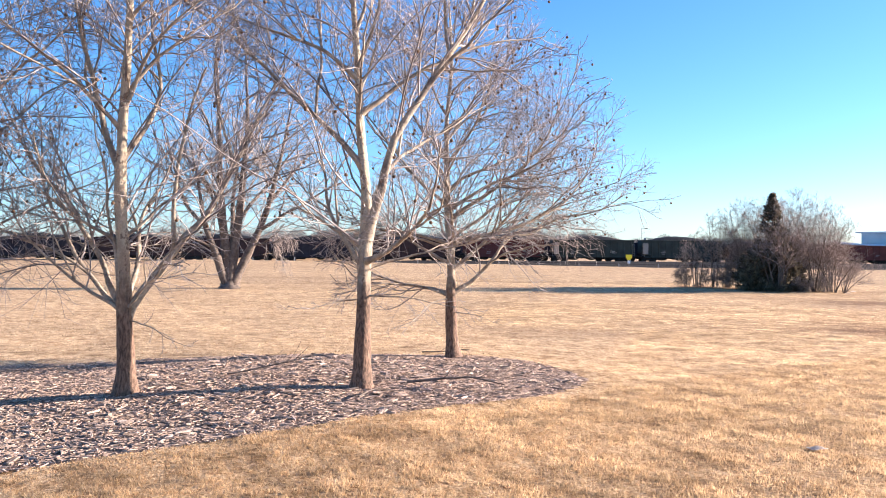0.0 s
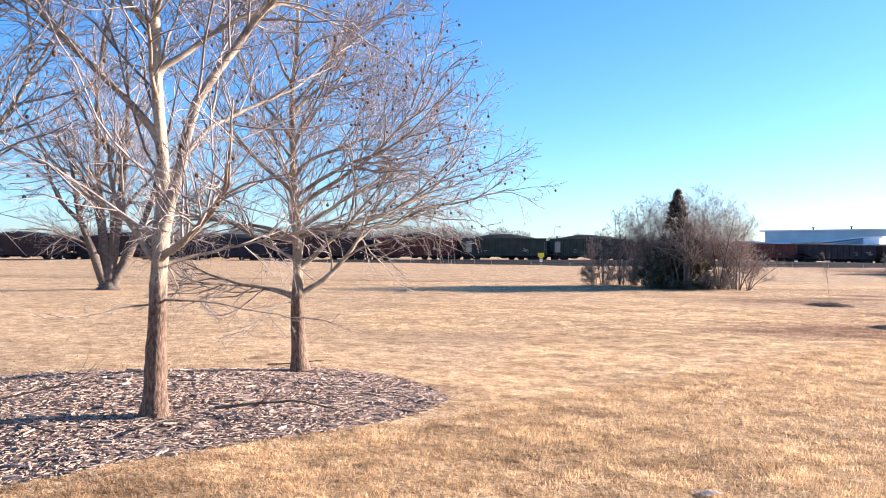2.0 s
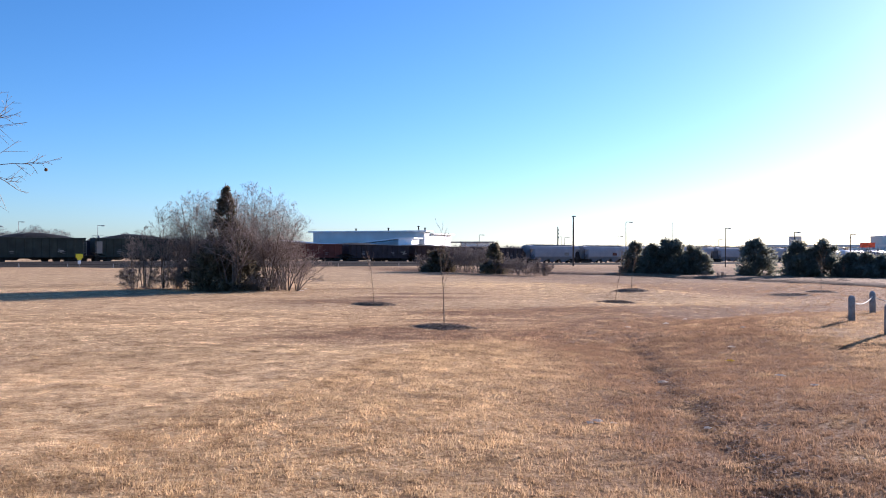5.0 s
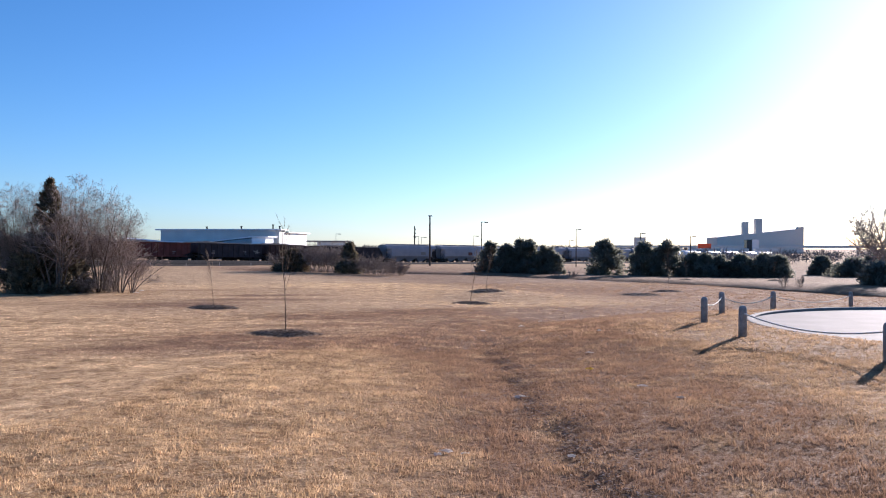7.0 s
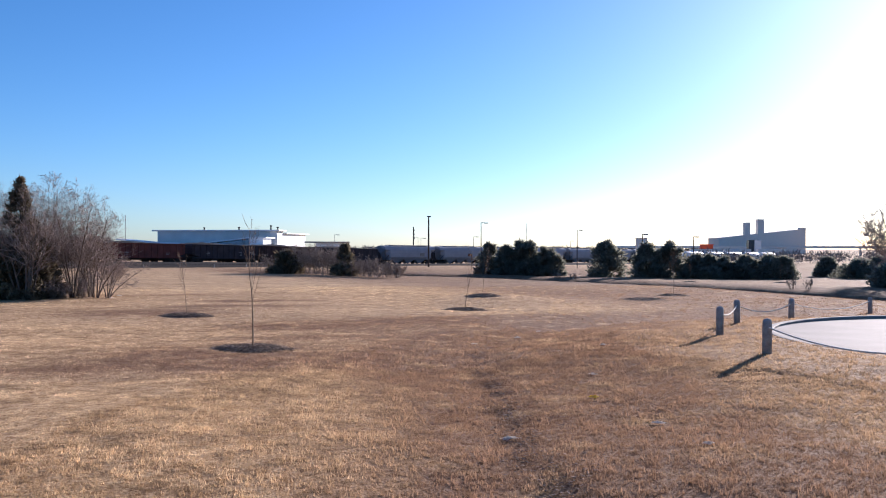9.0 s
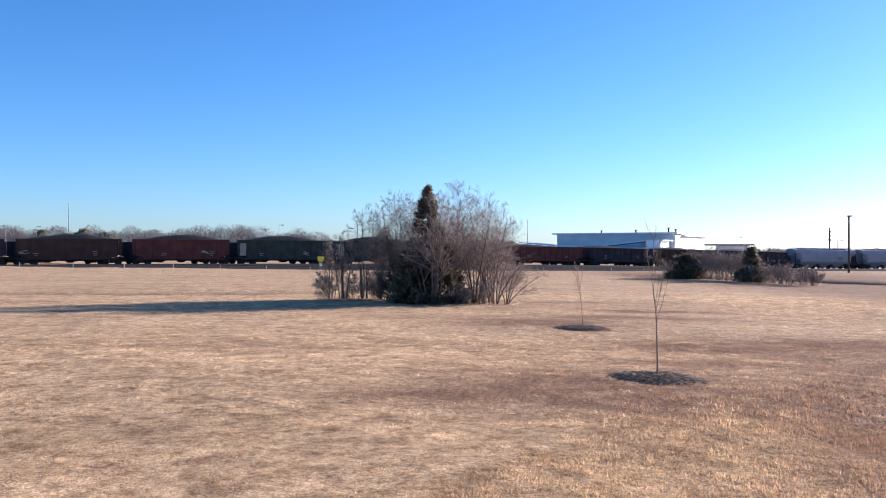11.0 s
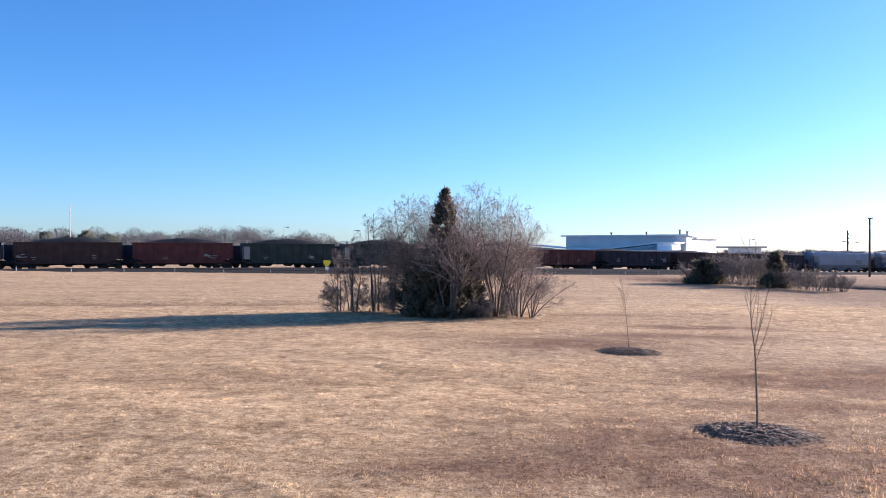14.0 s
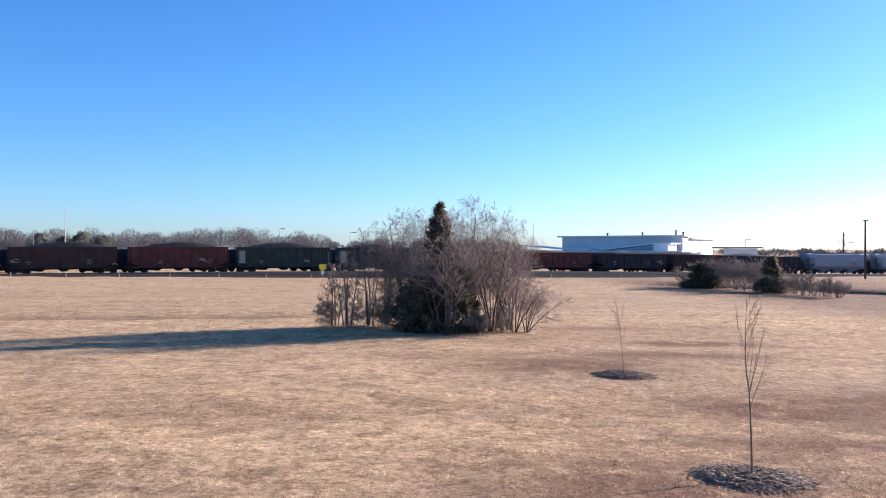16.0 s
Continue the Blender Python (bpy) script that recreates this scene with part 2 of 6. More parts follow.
M_GREYTWIG = vary(mat("grey_twig", ((0.26, 0.212, 0.18), (0.45, 0.375, 0.32)), 0.85, 3, 20, 0.0), 0.7, 1.3)
M_SHRUB = vary(mat("shrub_twig", ((0.17, 0.127, 0.106), (0.35, 0.272, 0.23)), 0.85, 3, 20, 0.0), 0.7, 1.35)
# stems coloured darker than the twigs for the shade they stand in
M_STEM = mat("shaded_shrub_stem", ((0.10, 0.075, 0.06), (0.20, 0.155, 0.125)), 0.85, 3, 20, 0.0)
M_BRUSH = vary(mat("channel_brush_twig", ((0.15, 0.118, 0.10), (0.28, 0.225, 0.19)), 0.85, 3, 20, 0.0), 0.7, 1.3)
M_SAPLING = mat("sapling_bark", ((0.16, 0.10, 0.06), (0.28, 0.19, 0.12)), 0.7, 8, 40, 0.2)
M_CEDAR = translucent(vary(mat("cedar_foliage", ((0.12, 0.102, 0.066), (0.23, 0.192, 0.13)), 0.8, 2, 20, 0.0), 0.6, 1.4), 0.45)
M_CEDAR_BROWN = translucent(vary(mat("cedar_winter_foliage", ((0.10, 0.085, 0.055), (0.19, 0.15, 0.10)), 0.8, 2, 20, 0.0), 0.6, 1.4), 0.45)
# needle colour lifted above real foliage to stand for the glare haze
M_PINE_HAZED = translucent(vary(mat("hazed_pine_foliage", ((0.15, 0.155, 0.125), (0.25, 0.25, 0.20)), 0.8, 2, 20, 0.0), 0.75, 1.25), 0.68)
M_MULCH = mat("mulch_base", ((0.15, 0.103, 0.078), (0.29, 0.205, 0.152)), 0.95, 9, 60, 0.6, 60)
M_CHIP = vary(mat("wood_chip", ((0.31, 0.212, 0.150), (0.53, 0.390, 0.290)), 0.9, 15, 80, 0.0), 0.45, 1.32)
M_DARKCHIP = vary(mat("dark_mulch_chip", ((0.095, 0.065, 0.046), (0.23, 0.168, 0.122)), 0.9, 15, 80, 0.0), 0.35, 2.2)
M_LEAF = vary(mat("dead_leaf", ((0.12, 0.080, 0.060), (0.25, 0.172, 0.128)), 0.9, 15, 80, 0.0), 0.45, 1.7)
M_CONCRETE = mat("concrete", ((0.15, 0.143, 0.136), (0.205, 0.197, 0.188)), 0.85, 0.8, 25, 0.15, 60)
M_KERB = mat("kerb_concrete", ((0.20, 0.188, 0.175), (0.28, 0.265, 0.245)), 0.85, 2, 30, 0.2, 60)
# weathered grey, paled further to stand for the glare over the bollards
M_POST = mat("weathered_timber_hazed", ((0.22, 0.205, 0.19), (0.40, 0.375, 0.35)), 0.9, 6, 50, 0.4, 50)
M_ROPE = mat("rope", ((0.60, 0.55, 0.46), (0.76, 0.71, 0.62)), 0.9, 20, 90, 0.2)
M_STEEL = mat("galvanised_steel", ((0.20, 0.20, 0.20), (0.32, 0.32, 0.32)), 0.6, 4, 30, 0.05, metal=0.3)
M_DARKSTEEL = mat("grimy_steel", ((0.018, 0.016, 0.015), (0.045, 0.04, 0.037)), 0.7, 2, 20, 0.1)
M_POLEWOOD = mat("creosoted_pole", ((0.06, 0.045, 0.035), (0.12, 0.09, 0.07)), 0.9, 2, 20, 0.2)
M_COAL = mat("coal", ((0.008, 0.008, 0.008), (0.03, 0.03, 0.03)), 0.7, 3, 25, 0.7, 9)
M_CARBROWN = mat("brown_car_paint", ((0.038, 0.022, 0.020), (0.070, 0.038, 0.034)), 0.7, 0.7, 12, 0.05)
M_CARRED = mat("red_car_paint", ((0.070, 0.024, 0.022), (0.125, 0.042, 0.036)), 0.7, 0.7, 12, 0.05)
M_CARGREEN = mat("dark_green_car_paint", ((0.022, 0.030, 0.026), (0.045, 0.058, 0.050)), 0.7, 0.7, 12, 0.05)
M_CARBLACK = mat("black_car_paint", ((0.020, 0.018, 0.024), (0.045, 0.040, 0.048)), 0.7, 0.7, 12, 0.05)
M_CARPANEL = mat("worn_grey_panel", ((0.22, 0.21, 0.18), (0.32, 0.30, 0.26)), 0.7, 1, 12, 0.05)
M_HOPPER = mat("grey_hopper_paint", ((0.22, 0.24, 0.28), (0.31, 0.33, 0.37)), 0.55, 0.5, 10, 0.05)
M_TANK = mat("white_tank_paint", ((0.55, 0.55, 0.54), (0.72, 0.72, 0.70)), 0.45, 0.6, 10, 0.05)
M_MARK = mat("faded_white_lettering", ((0.15, 0.14, 0.135), (0.26, 0.25, 0.24)), 0.7, 3, 20, 0.0)
M_YELLOW = mat("yellow_sign", ((0.72, 0.62, 0.03), (0.80, 0.70, 0.05)), 0.5, 3, 20, 0.0)
M_WHITE = mat("white_paint", ((0.72, 0.74, 0.76), (0.82, 0.83, 0.84)), 0.6, 1, 15, 0.05)
# duller tone holds the long face's shade; the sunlit end wall is white
M_SHADEWALL = mat("shaded_pale_cladding", ((0.52, 0.53, 0.52), (0.62, 0.63, 0.61)), 0.6, 0.3, 6, 0.05)
M_ROOF = mat("roof_metal", ((0.62, 0.63, 0.63), (0.76, 0.76, 0.76)), 0.5, 0.4, 8, 0.05)
M_ELEV = mat("grey_concrete_silo", ((0.62, 0.585, 0.54), (0.72, 0.68, 0.63)), 0.9, 0.05, 1, 0.0)
M_ORANGE = mat("orange_panel", ((0.75, 0.10, 0.04), (0.85, 0.15, 0.06)), 0.6, 0.5, 8, 0.0)
M_GLASS = mat("dark_window_glass", ((0.02, 0.03, 0.05), (0.05, 0.07, 0.10)), 0.1, 1, 8, 0.0)
# stone darkened in colour for the shaded side of the track bed
M_BALLAST = mat("shaded_ballast_stone", ((0.03, 0.027, 0.024), (0.09, 0.08, 0.07)), 0.95, 6, 30, 0.6, 20)
# greyed, even twig colour stands for the haze of distance
M_TREELINE = vary(mat("hazed_winter_woods", ((0.13, 0.116, 0.112), (0.20, 0.182, 0.175)), 0.9, 0.2, 2, 0.0), 0.8, 1.15)
M_LITTER = translucent(mat("crumpled_plastic", ((0.72, 0.66, 0.58), (0.86, 0.80, 0.72)), 0.9, 12, 60, 0.0), 0.55)
M_LITTER_Y = translucent(mat("yellow_wrapper", ((0.55, 0.38, 0.03), (0.74, 0.52, 0.05)), 0.9, 12, 60, 0.0), 0.5)

# ---- ground shape ----


def smooth(a, b, v):
    t = np.clip((v - a) / (b - a), 0.0, 1.0)
    return t * t * (3 - 2 * t)


SWALE = np.array([(3.6, 8.0), (5.6, 14.6), (7.4, 18.4), (9.0, 21.7), (10.7, 25.0), (12.2, 28.2), (14.0, 31.2), (17.0, 34.2), (21.0, 36.6), (27.0, 38.8), (36.0, 41.0)])
CHANNEL = np.array([(40.0, 140.0), (56.0, 127.0), (63.5, 112.0), (66.0, 96.0), (66.5, 80.0), (66.0, 68.0), (64.0, 56.0), (61.5, 46.0), (62.0, 28.0), (66.0, 0.0)])


CX, CY, CR, CZ = 28.0, 23.9, 7.3, -0.13


def away(x, y, line):
    """Distance of points to a broken line."""
    best = np.full(np.shape(x), 1e9)
    for (ax, ay), (bx, by) in zip(line[:-1], line[1:]):
        ux, uy = bx - ax, by - ay
        t = np.clip(((x - ax) * ux + (y - ay) * uy) / (ux * ux + uy * uy), 0, 1)
        best = np.minimum(best, np.hypot(x - ax - t * ux, y - ay - t * uy))
    return best


def rail_line(x):
    return 160 + 0.34 * x


def rail_z(x):
    x = np.asarray(x, float)
    x = np.maximum(x, -90)
    return np.where(x < 80, -0.164 - 0.0083 * x - 0.000105 * np.clip(x, -60, 80) ** 2, -1.5 - 0.009 * (x - 80))


def bumps(x, y):
    return 0.03 * np.sin(x * 0.9 + 1.3 * np.sin(y * 0.31)) * np.sin(y * 0.7 + 0.6) + 0.05 * np.sin(x * 0.23 + 2) * np.sin(y * 0.19 + 1) + 0.016 * np.sin(x * 2.3 + 1.9 * np.sin(y * 1.1)) * np.sin(y * 2.7 + 1.4 * np.sin(x * 0.8))


def ground(x, y):
    x, y = np.asarray(x, float), np.asarray(y, float)
    xc = np.clip(x, -70, 160)
    right = np.where(xc > 0, xc, 0)
    left = np.where(xc < 0, -xc, 0)
    z = -0.06 - 0.016 * right * (0.25 + 0.75 * smooth(12, 55, y)) * (1 - 0.35 * smooth(90, 150, y))
    z += left * (0.004 + 0.017 * smooth(60, 150, y)) - 0.62 * smooth(62, 150, y)
    z += 0.30 * np.exp(-(((x + 7.0) / 6) ** 2 + ((y - 15.5) / 6) ** 2))
    z -= 0.22 * smooth(19, 42, y) * smooth(200, 120, y) + 0.15 * np.exp(-(((x - 12) / 4) ** 2 + ((y - 23.4) / 5) ** 2)) + 0.09 * np.exp(-(((x - 23.8) / 3) ** 2 + ((y - 49) / 4) ** 2))
    z += 0.34 * np.exp(-(((x - 28.8) / 3.5) ** 2 + ((y - 55.2) / 4) ** 2))
    z += 0.25 * np.exp(-(((x - 25) / 9) ** 2 + ((y - 27) / 9) ** 2))
    d = away(x, y, SWALE)
    z -= 0.17 * np.exp(-((d / 2.6) ** 2)) + 0.03 * np.exp(-((d / 0.6) ** 2))
    scar = x - np.interp(y, SWALE[:, 1], SWALE[:, 0]) - 0.2 + 0.12 * np.sin(y * 1.9) + 0.06 * np.sin(y * 4.7 + 1)
    z += 0.055 * smooth(-0.30, 0.34, scar) * np.exp(-np.clip(scar, 0, 9) / 2.5) * smooth(9, 13, y) * smooth(31, 27, y)
    c = away(x, y, CHANNEL)
    z -= 2.3 * np.exp(-((c / 3.1) ** 2))
    z -= 0.22 * np.exp(-(((y - 70.5 - 0.03 * x) / 1.6) ** 2)) * smooth(3, -6, x)
    r = np.abs(y - rail_line(x)) / 1.056
    z = np.where(r < 9, z + (rail_z(x) - 0.75 - z) * smooth(9, 5, r), z)
    z += bumps(x, y) * smooth(3.5, 9, r)
    q = np.hypot(x - CX, y - CY)
    return np.where(q < 7.35, CZ - 0.10, z + (CZ + 0.04 - z) * smooth(9.4, 7.6, q))


def gz(x, y):
    return float(ground(x, y))


GOLD_EDGE = np.array([(-14.0, 1.0), (-8.0, 8.5), (-3.4, 14.6), (-0.4, 19.6), (3.3, 24.2), (6.5, 28.5), (9.5, 32.0), (11.0, 36.0)])


def gold(x, y):
    """The finer golden turf between the beds and the swale, 1 inside."""
    x, y = np.asarray(x, float), np.asarray(y, float)
    edge = np.interp(y, GOLD_EDGE[:, 1], GOLD_EDGE[:, 0])
    g = smooth(-0.6, 1.4, x - edge) * smooth(36, 30, y)
    far = np.exp(-(((x - 22) / 9) ** 2 + ((y - 29) / 6) ** 2))
    return np.clip(g + 0.3 * far, 0, 1)


def brown_turf(x, y):
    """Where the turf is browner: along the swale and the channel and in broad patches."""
    x, y = np.asarray(x, float), np.asarray(y, float)
    d = away(x, y, SWALE)
    v = 1.0 * np.exp(-((d / 2.2) ** 2)) + 0.5 * np.exp(-((d / 0.7) ** 2))
    for px, py, sx, sy, k in ((6.9, 33.0, 3.4, 2.6, 0.85), (9.4, 18.6, 2.2, 1.7, 0.8), (13.2, 28.2, 2.6, 2.4, 0.9), (19.0, 34.0, 4.0, 1.5, 0.8), (7.6, 30.0, 4.2, 2.0, 0.6), (3.2, 30.8, 1.8, 0.8, 0.6), (11.3, 36.5, 2.5, 0.9, 0.5), (15.5, 56.4, 3.4, 1.1, 1.3), (8.2, 48.8, 3.0, 1.8, 1.3), (13.0, 52.0, 3.4, 1.0, 1.2), (12.0, 40.5, 2.0, 1.0, 0.8), (13.0, 64.0, 6, 1.2, 0.5), (-2.0, 40.0, 5, 1.6, 0.35), (17, 42, 5, 1.5, 0.5), (-4, 27, 3, 1.2, 0.35), (-20, 60, 8, 1.6, 0.5), (3, 52, 4, 1.0, 0.4)):
        v = v + k * np.exp(-(((x - px) / sx) ** 2 + ((y - py) / sy) ** 2))
    v = v + 0.45 * np.exp(-(((x - 24) / 12) ** 2 + ((y - 41) / 4) ** 2)) + 0.22 * smooth(2, 8, x) * smooth(24, 30, y) * smooth(72, 60, y)
    bank = x - np.interp(y, SWALE[:, 1], SWALE[:, 0])
    v = v + 0.8 * smooth(-0.2, 1.3, bank) * smooth(6, 2.5, bank) * smooth(36, 30, y) * smooth(6, 11, y)
    v = v + 0.40 * smooth(7, 15, x) * smooth(46, 38, y) + 0.15 * np.exp(-(((x - 19) / 8) ** 2 + ((y - 20) / 6) ** 2))
    # brown along the channel covers its weeds and the far bank's shade
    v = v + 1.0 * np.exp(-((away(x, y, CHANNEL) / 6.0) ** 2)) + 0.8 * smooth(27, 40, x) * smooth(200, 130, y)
    v = v + 0.7 * np.exp(-(((y - 70.5 - 0.03 * x) / 1.5) ** 2)) * smooth(3, -6, x)
    return np.clip(v, 0, 1)


# ---- mesh helpers ----


class Shape:
    """Collects vertices and faces for one mesh."""

    def __init__(self):
        self.v, self.f = [], []

    def add(self, verts, faces):
        o = len(self.v)
        self.v += [tuple(p) for p in verts]
        self.f += [tuple(i + o for i in q) for q in faces]
        return self

    def box(self, c, s, ch=0.01, rz=0.0):
        """A box with chamfered edges."""
        hx, hy, hz = s[0] / 2, s[1] / 2, s[2] / 2
        ch = min(ch, hx * 0.6, hy * 0.6, hz * 0.6)
        vs, idx = [], {}
        ca, sa = math.cos(rz), math.sin(rz)
        for sx in (-1, 1):
            for sy in (-1, 1):
                for sz in (-1, 1):
                    for ax in range(3):
                        p = [sx * (hx - ch), sy * (hy - ch), sz * (hz - ch)]
                        p[ax] = (sx * hx, sy * hy, sz * hz)[ax]
                        idx[sx, sy, sz, ax] = len(vs)
                        vs.append((c[0] + p[0] * ca - p[1] * sa, c[1] + p[0] * sa + p[1] * ca, c[2] + p[2]))
        fs = []
        for ax in range(3):
            a, b = [i for i in range(3) if i != ax]
            for s0 in (-1, 1):
                ring = []
                for u, w in ((-1, -1), (1, -1), (1, 1), (-1, 1)):
                    k = [0, 0, 0]
                    k[ax], k[a], k[b] = s0, u, w
                    ring.append(idx[k[0], k[1], k[2], ax])
                fs.append(ring)
            for u in (-1, 1):
                for w in (-1, 1):
                    k0, k1 = [0, 0, 0], [0, 0, 0]
                    k0[ax], k1[ax] = -1, 1
                    k0[a] = k1[a] = u
                    k0[b] = k1[b] = w
                    fs.append((idx[(*k0, a)], idx[(*k1, a)], idx[(*k1, b)], idx[(*k0, b)]))
        for sx in (-1, 1):
            for sy in (-1, 1):
                for sz in (-1, 1):
                    fs.append(tuple(idx[sx, sy, sz, ax] for ax in range(3)))
        return self.add(vs, fs)

    def lathe(self, prof, n=12, c=(0, 0, 0), axis="z", caps=True):
        """A turned profile of (radius, height)."""
        vs, fs = [], []
        for r, h in prof:
            for k in range(n):
                a = 2 * math.pi * k / n
                p = (r * math.cos(a), r * math.sin(a), h)
                if axis == "x":
                    p = (p[2], p[0], p[1])
                elif axis == "y":
                    p = (p[0], p[2], p[1])
                vs.append((c[0] + p[0], c[1] + p[1], c[2] + p[2]))
        m = len(prof)
        for i in range(m - 1):
            for k in range(n):
                fs.append((i * n + k, i * n + (k + 1) % n, (i + 1) * n + (k + 1) % n, (i + 1) * n + k))
        if caps:
            fs += [tuple(range(n - 1, -1, -1)), tuple((m - 1) * n + k for k in range(n))]
        return self.add(vs, fs)

    def prism(self, section, x0, x1):
        """A closed section of (y, z) drawn out along x."""
        n = len(section)
        vs = [(x0, y, z) for y, z in section] + [(x1, y, z) for y, z in section]
        fs = [(k, (k + 1) % n, n + (k + 1) % n, n + k) for k in range(n)] + [tuple(range(n - 1, -1, -1)), tuple(range(n, 2 * n))]
        return self.add(vs, fs)

    def tube(self, pts, radii, n=8):
        v, f = tube_arrays(np.array([pts], float), np.array([radii], float), n)
        return self.add(v.tolist(), f.tolist())

    def mesh(self, name):
        me = bpy.data.meshes.new(name)
        me.from_pydata(self.v, [], self.f)
        return me


def tube_arrays(P, R, n):
    """Tubes along many lines of equal length: P (m, k, 3), R (m, k)."""
    m, k, _ = P.shape
    T = np.gradient(P, axis=1)
    T /= np.linalg.norm(T, axis=2, keepdims=True) + 1e-9
    ref = np.where(np.abs(T[:, :1, 2:3]) > 0.9, np.array([[[1.0, 0, 0]]]), np.array([[[0, 0, 1.0]]]))
    U = np.cross(T, np.broadcast_to(ref, T.shape))
    U /= np.linalg.norm(U, axis=2, keepdims=True) + 1e-9
    W = np.cross(T, U)
    a = np.arange(n) * 2 * np.pi / n
    ring = U[:, :, None, :] * np.cos(a)[None, None, :, None] + W[:, :, None, :] * np.sin(a)[None, None, :, None]
    V = (P[:, :, None, :] + ring * R[:, :, None, None]).reshape(-1, 3)
    base = (np.arange(m) * k * n)[:, None, None]
    i = (np.arange(k - 1) * n)[None, :, None]
    j = np.arange(n)[None, None, :]
    j2 = (j + 1) % n
    F = np.stack(np.broadcast_arrays(base + i + j, base + i + j2, base + i + n + j2, base + i + n + j), -1).reshape(-1, 4)
    return V, F


def array_mesh(name, V, F):
    """A mesh from numpy arrays of vertices and equal-sided faces."""
    me = bpy.data.meshes.new(name)
    V, F = np.asarray(V, np.float32), np.asarray(F, np.int32)
    me.vertices.add(len(V))
    me.vertices.foreach_set("co", V.ravel())
    me.loops.add(F.size)
    me.loops.foreach_set("vertex_index", F.ravel())
    me.polygons.add(len(F))
    me.polygons.foreach_set("loop_start", np.arange(0, F.size, F.shape[1], dtype=np.int32))
    me.update(calc_edges=True)
    return me


def soften(me):
    me.polygons.foreach_set("use_smooth", [True] * len(me.polygons))
    return me


def part(name, shape, material, parent, label="", m=None):
    """Links a shape or mesh as one object under a thing or a part."""
    me = shape.mesh(name) if isinstance(shape, Shape) else shape
    me.materials.clear()
    me.materials.append(material)
    ob = new(name, me)
    ob.parent = parent
    if m is not None:
        ob.matrix_basis = m
    if label:
        ob["label"] = label
    return ob


def thing(name, m, label, category, group="", kind=""):
    e = new(name)
    e.empty_display_size = 0.2
    e.matrix_basis = m
    return tagged(e, label, category, group, kind)


def solid(name, shape, material, label, category, group="", kind="", m=None):
    me = shape.mesh(name) if isinstance(shape, Shape) else shape
    me.materials.append(material)
    ob = new(name, me)
    if m is not None:
        ob.matrix_basis = m
    return tagged(ob, label, category, group, kind)


# ---- ground ----


def lines(spans):
    out = []
    for a, b, s in spans:
        out += list(np.arange(a, b, s))
    return np.array(out + [spans[-1][1]])


gx = lines([(-3000, -400, 260), (-400, -80, 20), (-80, -16, 2.0), (-16, 2, 0.4), (2, 15, 0.2), (15, 34, 0.4), (34, 80, 1.2), (80, 240, 6), (240, 3000, 230)])
gy = lines([(-600, -30, 57), (-30, 2, 2), (2, 11, 0.4), (11, 30, 0.2), (30, 46, 0.4), (46, 110, 1.0), (110, 230, 2.5), (230, 500, 27), (500, 3800, 300)])
X, Y = np.meshgrid(gx, gy, indexing="ij")
Z = ground(X, Y)
nx, ny = X.shape
I = np.arange(nx * ny).reshape(nx, ny)
ground_mesh = soften(array_mesh("ground", np.stack([X, Y, Z], -1).reshape(-1, 3), np.stack([I[:-1, :-1], I[1:, :-1], I[1:, 1:], I[:-1, 1:]], -1).reshape(-1, 4)))
ground_mesh.attributes.new("brown_turf", "FLOAT", "POINT").data.foreach_set("value", brown_turf(X, Y).ravel().astype(np.float32))
ground_mesh.attributes.new("gold", "FLOAT", "POINT").data.foreach_set("value", gold(X, Y).ravel().astype(np.float32))
solid("ground", ground_mesh, M_GROUND, "dormant straw-coloured lawn with browner grass in the swale", "lawn", kind="structure")

# ---- trees ----


def march(S, D, L, k, wig, up, rng, turn=None):
    """Grow m lines from starts S, ways D, lengths L, with k points each; the rise 'up' may pass into 'turn' at the tips."""
    m = len(S)
    P = np.zeros((m, k, 3))
    P[:, 0] = S
    d = D / (np.linalg.norm(D, axis=1, keepdims=True) + 1e-9)
    step = (L / (k - 1))[:, None]
    for i in range(1, k):
        d = d + rng.normal(0, wig, (m, 3)) + np.array([0, 0, 1.0]) * (up if turn is None else up * (1 - i / k) + turn * i / k)
        d /= np.linalg.norm(d, axis=1, keepdims=True)
        P[:, i] = P[:, i - 1] + d * step
    return P


